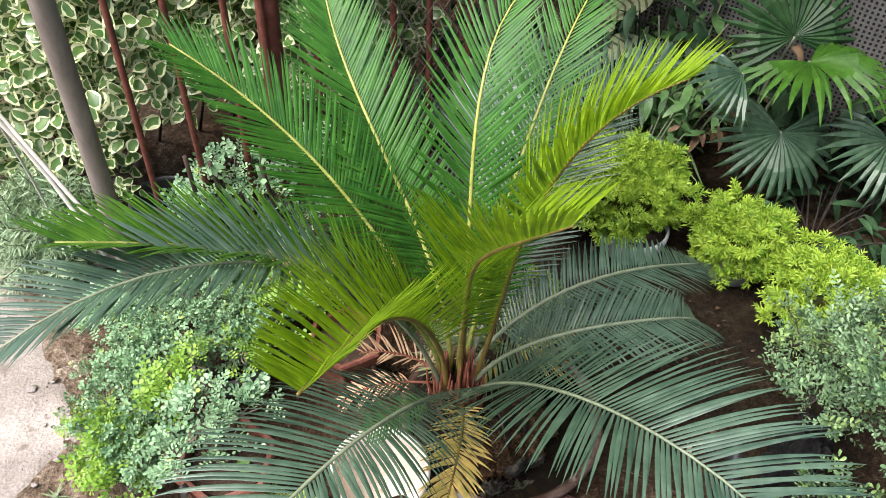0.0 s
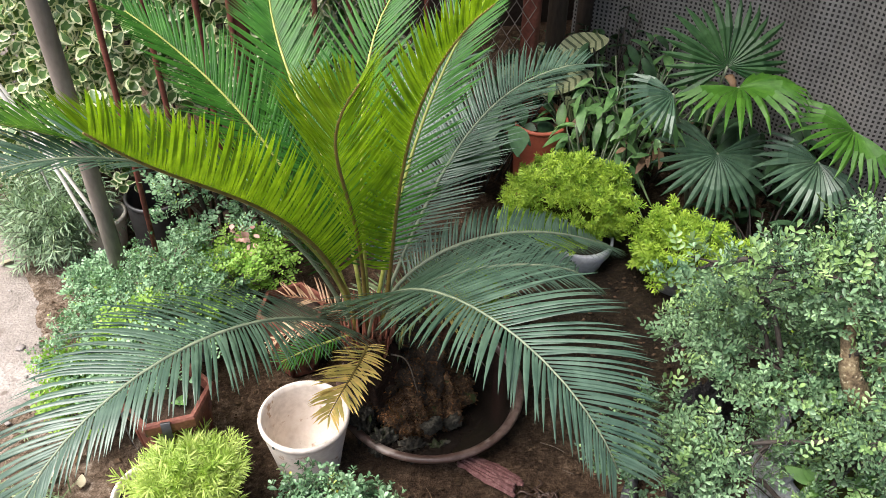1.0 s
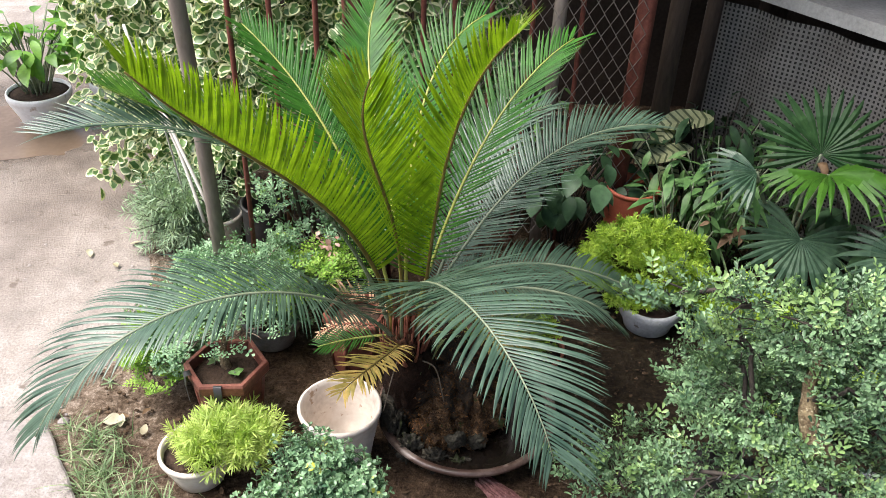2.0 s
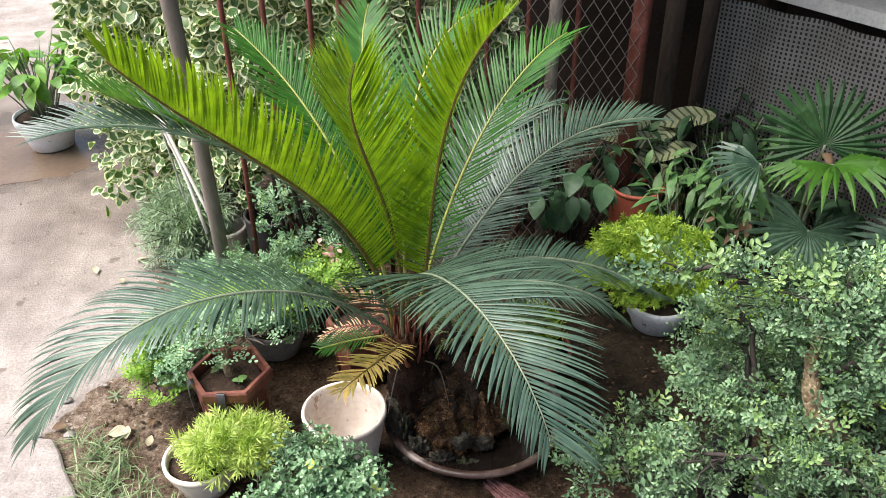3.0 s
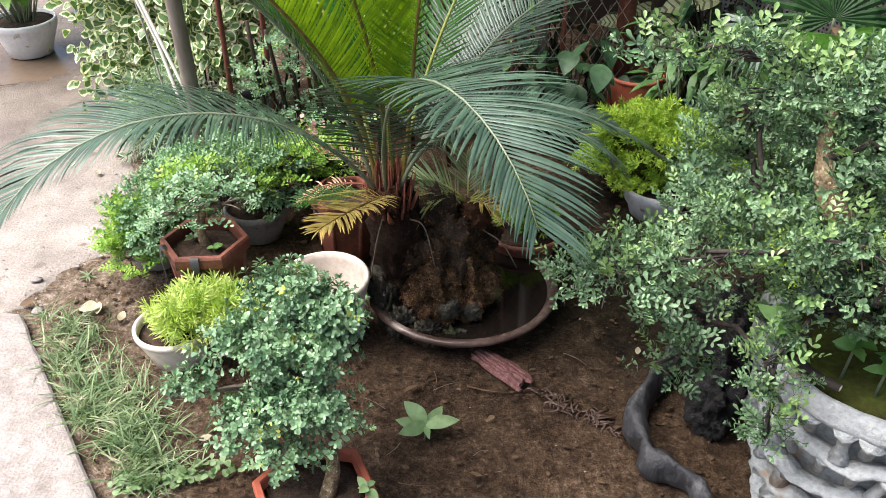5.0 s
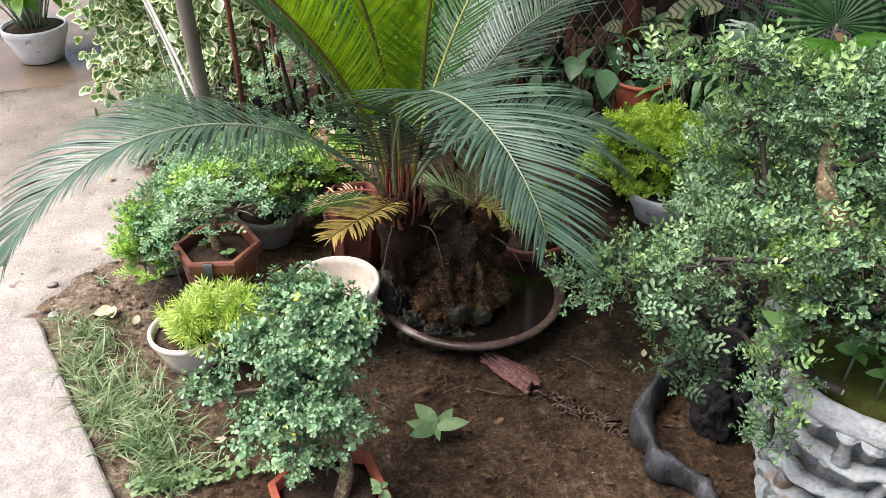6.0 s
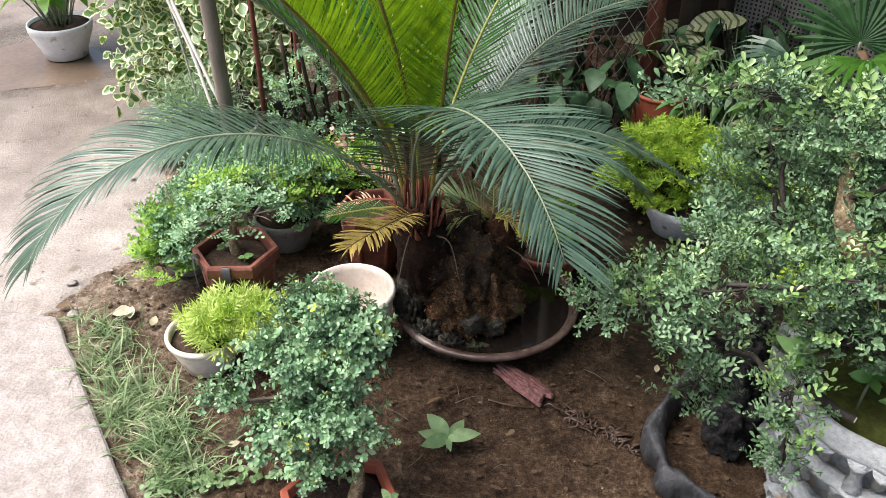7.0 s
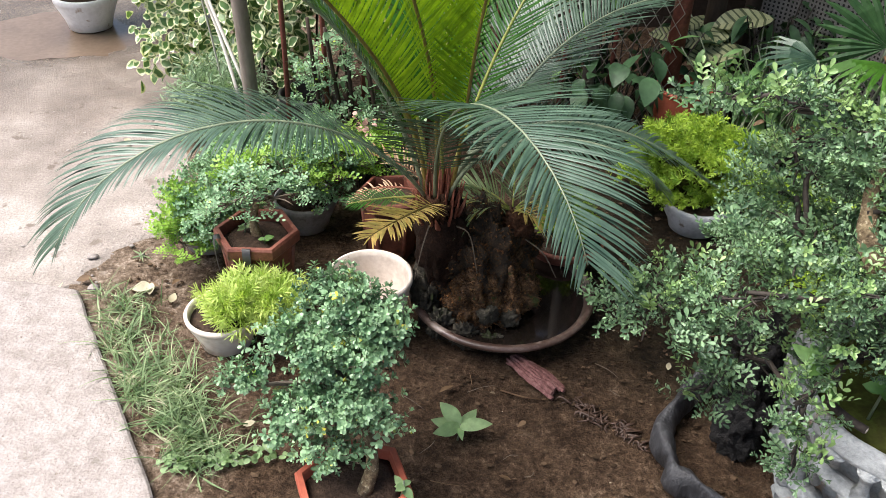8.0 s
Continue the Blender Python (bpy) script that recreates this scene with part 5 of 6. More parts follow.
for c, r in sorted(PADS, key=lambda pad: min(np.linalg.norm(p - np.array(pad[0])) for p in TR)):
    c = np.array(c)
    fork = min(forks, key=lambda p: np.linalg.norm(p - c) + 0.6 * max(0, p[2] - c[2]))
    forks.append(c)
    b = Mesh()
    mid = (fork + c) / 2 + [0, 0, 0.02]
    line = curve_pts([fork, mid, c, c + (c - fork) * 0.25], 9)
    tube(b, line + rng.normal(0, 0.005, line.shape), [0.0054, 0.0042, 0.0026], 6)
    coil = np.array([p + 0.0052 * np.array([0, np.cos(i * 1.9), np.sin(i * 1.9)]) for i, p in enumerate(curve_pts(line, 34))])
    br = part("branch", b, M_TWIG, bonsai, "dark trained branch")
    b = Mesh()
    tube(b, coil, 0.0013, 4)
    part("wire", b, M_BLACK, br, "black training wire")
    for j in range(3 + int(30 * r[0])):
        e = c + unit(rng.normal(0, 1, 3)) * np.array(r) * [0.9, 0.9, 0.4]
        b = Mesh()
        tube(b, curve_pts([mid * 0.35 + c * 0.65, (c + e) / 2 + [0, 0, 0.008], e], 5), [0.0026, 0.0013], 4)
        part("twig", b, M_TWIG, br)
    m = Mesh()
    flat = np.array(r) * [1.0, 1.0, 0.30 if r[2] < 0.1 else 0.7]
    airy = 0.0 if r[0] < 0.085 else 0.26
    clump(m, c, flat, max(45, int(7200 * r[0] * r[1] / area)), 0.037, 1.0, 0.3, FLATS, 0.4, -0.9, 5, airy)
    clump(m, c + [0, 0, 0.012], flat, max(18, int(900 * r[0] * r[1] / area)), 0.037, 1.6, 0.6, NEWTIPS, 0.5, -0.2, 3, airy + 0.06)
    part("leaves", m, [L_BONSAI, M_TWIG, L_BONSAINEW], br, kind="stuff")

# ---------- charred driftwood ----------
wood = thing("driftwood_edging", (0.42, -0.55, 0.0), "wavy smooth dark grey driftwood piece on the soil", "driftwood")
m = Mesh()
line = curve_pts([(0.524, -0.280, 0.055), (0.470, -0.350, 0.050), (0.427, -0.408, 0.050), (0.374, -0.501, 0.050), (0.386, -0.572, 0.045), (0.381, -0.616, 0.045), (0.422, -0.649, 0.043), (0.466, -0.676, 0.040), (0.473, -0.715, 0.035), (0.481, -0.792, 0.030)], 110)
v, sides = [], 20
tang = unit(np.gradient(line, axis=0))
for i, p in enumerate(line):
    s = unit(np.cross(tang[i], [0, 0, 1]))
    a = np.arange(sides) * 2 * np.pi / sides
    w = 0.0165 + 0.003 * np.sin(i * 0.22) + 0.011 * np.exp(-(((i / 110 - 0.36) / 0.06) ** 2)) + 0.009 * np.exp(-(((i / 110 - 0.58) / 0.05) ** 2)) + 0.004 * noise.noise(Vector((i * 0.2, 3, 0)))
    lean = 0.1 + 0.25 * noise.noise(Vector((i * 0.055, 8, 0)))
    v.append(p + (np.cos(a) * w)[:, None] * s + (np.sin(a) * p[2])[:, None] * (np.array([0, 0, 1.0]) + lean * s))
v = np.concatenate(v)
v = v + np.array([[0.005 * noise.noise(Vector(p) * 45 + Vector((k * 7, 0, 0))) + 0.006 * noise.noise(Vector((p[0] * 18, p[1] * 18, p[2] * 6 + k * 9))) for k in range(3)] for p in v])
m.add(v, [(i * sides + j, i * sides + (j + 1) % sides, (i + 1) * sides + (j + 1) % sides, (i + 1) * sides + j) for i in range(len(line) - 1) for j in range(sides)] + [tuple(range(sides))[::-1], tuple((len(line) - 1) * sides + j for j in range(sides))])
part("plank", m, M_ROOT, wood)
burnt = thing("charred_stump", (0.58, -0.44, 0.0), "craggy black charred stump beside the urn", "driftwood")
part("stump", Mesh().add(*craggy((0.565, -0.46, 0.06), (0.055, 0.06, 0.09), 71, 5, 0.45, 1.9, -0.01)), M_CHAR, burnt)
part("stump", Mesh().add(*craggy((0.60, -0.38, 0.15), (0.07, 0.06, 0.17), 77, 5, 0.45, 1.9, -0.01)), M_CHAR, burnt)

# ---------- fence, poles and canes ----------
pole = thing("grey_pole", (-0.82, 0.62, 0.0), "smooth grey leaning pole with a rusty joint", "pole")
m = Mesh()
tube(m, [(-0.82, 0.63, -0.01), (-0.812, 0.575, 0.4), (-0.80, 0.50, 0.8), (-0.79, 0.42, 1.12), (-0.78, 0.33, 1.5)], [0.024, 0.023, 0.022], 14)
part("shaft", m, M_POLE, pole)
m = Mesh()
tube(m, [(-0.80, 0.40, 1.235), (-0.72, 0.45, 1.245), (-0.55, 0.56, 1.25), (-0.2, 0.75, 1.26)], [0.02, 0.016, 0.014], 10)
part("joint", m, M_RUST, pole, "rusty red pipe joint")

canes = thing("split_cane", (-1.0, 0.75, 0.0), "pale split cane stakes bent at the top", "cane")
for a in (((-0.99, 0.93, 0.02), (-1.01, 0.88, 0.4), (-1.03, 0.82, 0.72), (-1.06, 0.85, 0.80)), ((-0.83, 0.60, 0.36), (-0.93, 0.70, 0.55), (-1.03, 0.82, 0.72), (-1.08, 0.84, 0.84)), ((-0.86, 0.62, 0.30), (-0.94, 0.72, 0.52), (-1.04, 0.80, 0.74), (-1.10, 0.88, 0.88))):
    m = Mesh()
    tube(m, curve_pts(a, 10), [0.006, 0.006, 0.005], 6, squash=0.5)
    part("strip", m, M_STRIP, canes)

m = Mesh()
tube(m, [(0, 0, -0.02), (0.002, 0.0, 0.5), (0, -0.004, 1.0), (0, 0, 1.6)], 0.0085, 6)
bar = solid("fence_bar", m, M_RUST, "thin rusty red upright fence bar", "fence bar", group="fence bars", at=(0, 0, 0))
bar.location = (-0.703, 0.61, 0.0)
for k, u in enumerate((0.10, 0.19, 0.27, 0.36, 0.45, 0.55, 0.63, 0.72, 0.86)):
    copy_thing(bar, pose(-0.703 + 1.25 * u, 0.61 + 0.36 * u, 0, rng.normal(0, 0.8), rng.normal(0, 0.8), 40 * k))

for at, r, mt, label in (((0.60, 0.99, 0.0), 0.032, M_RUST, "thick rusty red fence post"), ((0.30, 0.92, 0.0), 0.022, M_POLE, "grey fence post behind the wire"), ((0.75, 1.12, 0.0), 0.035, M_BROWNPOST, "weathered brown post in the shade"), ((0.93, 1.28, 0.0), 0.03, M_BROWNPOST, "dark brown post beside the shade cloth"), ((-0.36, 0.76, 0.0), 0.028, M_RUST, "rusty pipe standing in the hedge")):
    m = Mesh()
    tube(m, [at, (at[0], at[1], 0.8), (at[0] + 0.01, at[1], 1.8)], r, 12)
    solid("fence_post", m, mt, label, "fence post", group="fence posts", at=at)

fence = thing("chain_link_fence", (0.2, 0.87, 0.0), "sagging rusty chain-link mesh between posts", "fence")
cell, x0, x1 = 0.052, -0.1, 0.60
cols = int((x1 - x0) / cell)
for k in range(cols + 1):
    pts = []
    for r in range(30):
        x = x0 + cell * (k + 0.5 * (1 if r % 2 else 0) * 1.0)
        pts.append((x, 0.61 + 0.36 * (x + 0.703) / 1.25 - 0.025 + 0.003 * (-1) ** r, 0.12 + r * cell * 0.75))
        x2 = x0 + cell * (k - 0.5 * (1 if r % 2 else 0) + 0.5)
    wire = Mesh()
    tube(wire, pts, 0.0017, 4, False)
    pts2 = [(2 * (x0 + cell * k) - p[0] + cell * 0.0, p[1] - 0.002, p[2]) for p in pts]
    tube(wire, [(p[0] + 0.0, p[1], p[2]) for p in pts2], 0.0017, 4, False)
    part("wire", wire, M_WIRE, fence)

bench = thing("ledge", (1.25, 1.1, 0.0), "raised concrete ledge with a pale weathered edge", "ledge")
A, B = np.array([0.98, 1.44]), np.array([2.1, -0.20])
dirn = unit(B - A)
back = np.array([-dirn[1], dirn[0]])
m = Mesh()
q = [A, B, B + back * 0.5, A + back * 0.5]
m.add([(*p, z) for z in (0.885, 0.935) for p in q], [(0, 3, 2, 1), (4, 5, 6, 7), (0, 1, 5, 4), (1, 2, 6, 5), (2, 3, 7, 6), (3, 0, 4, 7)])
part("slab", m, M_COPING, bench, smooth=False)
for u in (0.05, 0.5, 0.95):
    p = A + (B - A) * u + back * 0.25
    m = Mesh()
    tube(m, [(*p, 0), (*p, 0.885)], 0.06, 8)
    part("support", m, M_BROWNPOST, bench)

cloth = thing("shade_cloth", (1.2, 1.1, 0.0), "grey woven shade cloth hanging from the ledge", "shade cloth")


def cloth_at(u, z, off=0.0):
    p = A + (B - A) * u - back * (0.02 + 0.012 * np.sin(u * 46) + 0.02 * np.sin(u * 13 + 1) + off)
    return (p[0], p[1], z)


m = Mesh()
nu, nz = 90, 10
m.add([cloth_at(i / nu, 0.03 + 0.83 * j / nz) for i in range(nu + 1) for j in range(nz + 1)], [(i * (nz + 1) + j, (i + 1) * (nz + 1) + j, (i + 1) * (nz + 1) + j + 1, i * (nz + 1) + j + 1) for i in range(nu) for j in range(nz)])
part("backing", m, M_NETDARK, cloth)
m = Mesh()
length = float(np.linalg.norm(B - A))
pitch = 0.0165
for k in range(int(length / pitch)):
    u0, u1 = k * pitch / length, (k * pitch + 0.0088) / length
    v = [cloth_at(u, 0.03 + 0.83 * j / 14, 0.004) for j in range(15) for u in (u0, u1)]
    m.add(v, [(2 * j, 2 * j + 1, 2 * j + 3, 2 * j + 2) for j in range(14)])
for k in range(int(0.83 / pitch)):
    z0 = 0.03 + k * pitch
    v = [cloth_at(i / nu, z, 0.006) for i in range(nu + 1) for z in (z0, z0 + 0.0075)]
    m.add(v, [(2 * i, 2 * i + 1, 2 * i + 3, 2 * i + 2) for i in range(nu)])
part("woven_tapes", m, M_NETPALE, cloth, "pale crossing tapes", kind="stuff")

# ---------- variegated hedge ----------


def two_tone_leaf(seed):
    """A rounded leaf with an uneven cream margin round a green middle."""
    own = np.random.default_rng(seed)
    v, f, mm = [], [], []
    for i in range(7):
        u = i / 6
        w = 0.36 * max(np.sin(np.pi * u**0.9) ** 0.75, 0.1 if i in (0, 6) else 0) * (1 + own.normal(0, 0.06))
        kl, kr = (0.35 + 0.45 * own.random(), 0.35 + 0.45 * own.random()) if 0 < i < 6 else (0.3, 0.3)
        z = -0.22 * u * u
        for s in (1, kl, 0, -kr, -1):
            v.append((u, w * s, z + 0.3 * abs(w * s) + own.normal(0, 0.012)))
    for i in range(6):
        for j in range(4):
            a = 5 * i + j
            f.append((a, a + 1, a + 6, a + 5))
            mm.append(1 if j in (1, 2) and i < 5 else 0)
    return np.array(v), f, mm


hedge = thing("variegated_hedge", (-0.9, 1.05, 0.0), "variegated hedge with cream-edged rounded green leaves", "hedge")
for k in range(46):
    x = -1.1 + 1.25 * rng.random()
    y = 1.42 + 0.2 * rng.random()
    p = np.array([x, y, 0])
    q = p + [rng.normal(0, 0.08), 0.05 * rng.random(), 0.6 + 0.8 * rng.random()]
    stem = Mesh()
    tube(stem, curve_pts([p, (p + q) / 2 + rng.normal(0, 0.04, 3), q], 6), [0.006, 0.002], 5)
    part("stem", stem, M_TWIG, hedge)
m = Mesh()
n = 10500
hx = -1.42 + 1.62 * rng.random(n)
front = np.interp(hx, [-1.4, -1.0, -0.7, -0.3, 0.1], [1.16, 1.08, 0.92, 0.92, 1.0]) + 0.05 * np.sin(hx * 9)
hy = front + 0.5 * rng.random(n) ** 1.4
hz = 0.10 + 1.35 * rng.random(n)
keep = ~((hz < 0.24 + 0.2 * (hx > -0.75)) & (hx > -1.05))
hx, hy, hz = hx[keep], hy[keep], hz[keep]
n = len(hx)
d = unit(np.stack([rng.normal(0, 0.8, n), rng.normal(-0.5, 0.6, n), rng.normal(-0.15, 0.6, n)], 1))
fc = unit(np.stack([rng.normal(-0.2, 0.5, n), rng.normal(-0.9, 0.4, n), 0.6 + rng.normal(0, 0.4, n)], 1))
size, place = (0.035 + 0.025 * rng.random(n))[:, None, None], np.stack([hx, hy, hz], 1)
for k in range(6):
    m.many(two_tone_leaf(k), (frames(d, fc) * size)[k::6], place[k::6])
part("leaves", m, [L_CREAM, L_CORE], hedge, kind="stuff")

# ---------- herbs and other plants ----------


def bottle_shoot(leaves=26):
    out = []
    for i in range(leaves):
        a, u = i * 2.4, i / leaves
        d = np.array([0.7, np.cos(a), np.sin(a)])
        out.append(moved(leaf_shape(1, 0.14, 2, 0.1, 0.1, 0.5, 0.1), frames(np.array([d]))[0] * 0.26, (0.1 + 0.88 * u, 0, 0)))
    s = Mesh()
    tube(s, [(0, 0, 0), (0.5, 0.01, 0), (1, 0, 0)], [0.012, 0.005], 4, False)
    out.append((np.concatenate(s.v), s.f, [1] * len(s.f)))
    return merge_shapes(out)


herb = thing("needle_herb_bush", (-1.05, 0.98, 0.0), "grey-green needle-leaved herb bush at the path edge", "herb bush")
for k in range(14):
    a = k * 2.4
    root = np.array([-1.03, 0.93, 0.02])
    top = root + [0.09 * np.cos(a), 0.08 * np.sin(a), 0.12 + 0.08 * rng.random()]
    s = Mesh()
    tube(s, curve_pts([root, (root + top) / 2 + rng.normal(0, 0.008, 3), top], 6), [0.004, 0.002], 5)
    st = part("branch", s, M_TWIG, herb)
    n = 46
    d = scatter_dirs(n, 0.7, 0.8)
    u = 0.3 + 0.7 * rng.random((n, 1))
    m = Mesh()
    m.many(bottle_shoot(), frames(d) * (0.08 + 0.07 * rng.random(n))[:, None, None], root + (top - root) * u + d * 0.03 * rng.random((n, 1)))
    part("shoots", m, [L_HERB, M_TWIG], st, kind="stuff")


def broad_leaf_plant(name, at, count, height, leaf, size, wide, label, category, lean=0.5, material_stalk=None, spread=0.05, per=1):
    """Stalks from one root, each with one broad leaf."""
    ob = thing(name, at, label, category)
    for k in range(count):
        a = k * 2.4 + rng.normal(0, 0.3)
        h = np.array([np.cos(a), np.sin(a), 0])
        ht = height * (0.55 + 0.45 * rng.random())
        p0 = np.array(at) + h * spread * rng.random()
        p2 = p0 + h * ht * lean * (0.4 + 0.6 * rng.random()) + [0, 0, ht]
        p1 = (p0 + p2) / 2 + [0, 0, ht * 0.12]
        s = Mesh()
        tube(s, curve_pts([p0, p1, p2], 8), [0.004, 0.0025], 5)
        st = part("stalk", s, material_stalk or M_RACHIS_O, ob)
        line = curve_pts([p0, p1, p2], 8)
        for j in range(per):
            at_ = line[-1] if j == 0 else line[max(1, 7 - j - j // 2)]
            turn = rng.normal(0, 0.35, 3) if j == 0 else rng.normal(0, 0.9, 3)
            dd = unit(h + [0, 0, 0.2 - 0.8 * rng.random()] + turn)
            l = Mesh()
            l.many(leaf_shape(1, wide * (0.85 + 0.3 * rng.random()), 7, 0.1 + 0.3 * rng.random(), 0.15 + 0.4 * rng.random(), 0.45), frames(np.array([dd]), roll=rng.normal(0, 0.3, 1)) * size * (0.6 + 0.6 * rng.random()), np.array([at_]))
            part("leaf", l, leaf, st)
    return ob


broad_leaf_plant("broad_leaf_plant", (-1.93, 1.96, 0.14), 60, 0.36, L_BIG, 0.14, 0.5, "bright broad-leaved plant in a pale pot", "potted plant", 0.7)
broad_leaf_plant("broad_leaf_plant", (-1.60, 2.12, 0.14), 44, 0.36, L_BIG, 0.14, 0.5, "bright broad-leaved plant behind the hedge", "potted plant", 0.7)
broad_leaf_plant("dark_leaf_plant", (0.43, 1.02, 0.02), 50, 0.46, L_DEEP, 0.078, 0.7, "dark plant with rounded leaves in shade", "foliage plant", 0.6, M_TWIG, 0.12, 3)
broad_leaf_plant("green_leaf_plant", (0.93, 0.97, 0.05), 38, 0.44, L_UNDER, 0.10, 0.32, "leafy green plant beside the fan palm", "foliage plant", 0.7, None, 0.14, 6)
broad_leaf_plant("green_leaf_plant", (0.77, 0.71, 0.02), 20, 0.36, L_UNDER, 0.085, 0.34, "leafy green plant behind the stonecrop", "foliage plant", 0.35, None, 0.06, 4)
broad_leaf_plant("green_leaf_plant", (0.20, 1.15, 0.02), 24, 0.60, L_WEED, 0.07, 0.4, "leafy weed against the wire fence", "foliage plant", 0.4, None, 0.12, 3)
broad_leaf_plant("dark_leaf_plant", (1.22, 0.32, 0.02), 30, 0.18, L_DEEP, 0.11, 0.3, "dark low foliage below the fan palm", "foliage plant", 0.9, M_TWIG, 0.14, 3)
broad_leaf_plant("dark_leaf_plant", (1.36, 0.02, 0.02), 26, 0.15, L_DEEP, 0.11, 0.3, "dark low foliage beside the stonecrop", "foliage plant", 0.9, M_TWIG, 0.14, 3)
# dense dark leaves added in place of the deep shade before the cloth
broad_leaf_plant("dark_leaf_plant", (1.46, 0.72, 0.02), 40, 0.40, L_DEEP, 0.12, 0.4, "dark foliage added to darken the gap behind the fan palms", "foliage plant", 0.6, M_TWIG, 0.22, 4)
broad_leaf_plant("withered_plant", (0.98, 0.84, 0.02), 14, 0.36, M_DRY, 0.065, 0.42, "withered brown leaves among the green foliage", "foliage plant", 0.7, M_TWIG, 0.12, 2)
broad_leaf_plant("green_leaf_plant", (0.98, 0.86, 0.10), 26, 0.42, L_UNDER, 0.09, 0.34, "leafy green plant against the shade cloth", "foliage plant", 0.6, None, 0.14, 5)
broad_leaf_plant("dark_leaf_plant", (1.0, 1.1, 0.3), 18, 0.25, L_DEEP, 0.09, 0.4, "dark leaves against the shade cloth", "foliage plant", 0.6, M_TWIG, 0.15, 3)


def banded_leaf():
    """A broad leaf with dark and pale bands slanting from its middle."""
    v, f, mm = [], [], []
    rows = 24
    for i in range(rows + 1):
        u = i / rows
        w = 0.22 * max(np.sin(np.pi * u**0.8) ** 0.8, 0.03)
        z = -0.22 * u * u
        for s in (1, 0.5, 0, -0.5, -1):
            v.append((u + 0.16 * abs(s) * np.sin(np.pi * u) - 0.08, w * s, z + 0.12 * abs(w * s) + 0.008 * (i % 2)))
    for i in range(rows):
        for j in range(4):
            a = 5 * i + j
            f.append((a, a + 1, a + 6, a + 5))
            mm.append(0 if i % 3 == 0 and 0 < i < rows - 1 else 1)
    return np.array(v), f, mm


cal = thing("banded_leaf_plant", (0.82, 1.12, 0.0), "foliage plant with pale and dark banded leaves", "foliage plant")
SPOTS = [((0.93, 1.08, 0.50), (-1.0, -0.2, 0.05), 0.21), ((0.85, 1.00, 0.415), (-1.0, -0.25, -0.05), 0.20), ((0.71, 0.87, 0.40), (0.50, 0.0, -0.8), 0.15), ((0.70, 1.10, 0.47), (-0.9, -0.4, -0.1), 0.14)]
for k in range(9):
    a = 2.0 + 2.6 * k / 8
    SPOTS.append(((0.84 + 0.12 * np.cos(a) + rng.normal(0, 0.05), 1.12 + rng.normal(0, 0.06), 0.30 + 0.18 * rng.random()), (np.cos(a), -0.4 + 0.4 * np.sin(a), 0.25 * rng.normal() - 0.1), 0.12 + 0.05 * rng.random()))
for k, (at, way, size) in enumerate(SPOTS):
    p0, p2 = np.array([0.82, 1.12, 0.0]) + rng.normal(0, [0.03, 0.03, 0]), np.array(at)
    s = Mesh()
    tube(s, curve_pts([p0, (p0 + p2) / 2 + [0, 0, 0.06], p2], 8), [0.004, 0.003], 5)
    st = part("stalk", s, M_TWIG, cal)
    l = Mesh()
    l.many(banded_leaf(), frames(np.array([unit(way)]), np.array([[-0.1, -0.55, 0.8]]) + rng.normal(0, 0.15, (1, 3))) * size, np.array([p2]))
    part("leaf", l, [L_CALDARK, L_CALPALE], st)

straps = thing("strap_leaf_plant", (0.80, 0.78, 0.0), "pale arching strap leaves between the stonecrop and the fan palm", "foliage plant")
for tip, top in (((0.60, 0.87, 0.262), 0.28), ((0.63, 0.66, 0.27), 0.25), ((0.84, 0.50, 0.22), 0.24), ((0.95, 0.58, 0.10), 0.22), ((0.72, 0.52, 0.20), 0.26), ((1.00, 0.72, 0.16), 0.26), ((0.90, 0.52, 0.08), 0.19)):
    tip = np.array(tip)
    root = np.array([0.82, 0.80, 0.0]) + rng.normal(0, [0.02, 0.02, 0])
    knee = root * 0.45 + tip * 0.55
    knee[2] = top
    m = Mesh()
    tube(m, curve_pts([root, root * 0.8 + knee * 0.2 + [0, 0, 0.12], knee, tip], 14), [0.005, 0.008, 0.0075, 0.002], 6, squash=0.25)
    part("leaf", m, L_PALEWEED, straps)


def fan_leaf(radius, span=235, segs=26, seed=0):
    """A pleated fan: stiff segments joined in the middle, split and tapering to drooping points."""
    own = np.random.default_rng(seed)
    v, f = [], []
    a0 = -span / 2
    for k in range(segs):
        ac = np.radians(a0 + span * (k + 0.5) / segs + own.normal(0, 0.8))
        hw = np.radians(span / segs / 2)
        rr = radius * (0.80 + 0.20 * np.cos(ac / 2)) * (1 + own.normal(0, 0.06))
        sag = 0.05 + 0.09 * own.random()
        base = len(v)
        for q, wf, z in ((0.02, 1.0, 0.0), (0.25, 1.0, 0.012), (0.55, 1.0, 0.012), (0.72, 0.86, -0.01), (0.87, 0.55, -0.3 * sag), (1.0, 0.04, -0.8 * sag)):
            r = rr * q
            w = r * np.tan(hw) if q <= 0.55 else rr * 0.55 * np.tan(hw) * wf * 1.05
            for s, lift in ((1, 0), (0, 1.0), (-1, 0)):
                y = r * np.sin(ac) + s * w * np.cos(ac)
                v.append((r * np.cos(ac) - s * w * np.sin(ac), y, z * radius * 3 + lift * min(w * 0.8, 0.02)))
        for i in range(5):
            a = base + 3 * i
            f += [(a, a + 1, a + 4, a + 3), (a + 1, a + 2, a + 5, a + 4)]
    return np.array(v), f, [0] * len(f)


palm = thing("fan_palm", (1.15, 0.66, 0.0), "young fan palm with pleated round leaves", "fan palm", "fan palms")
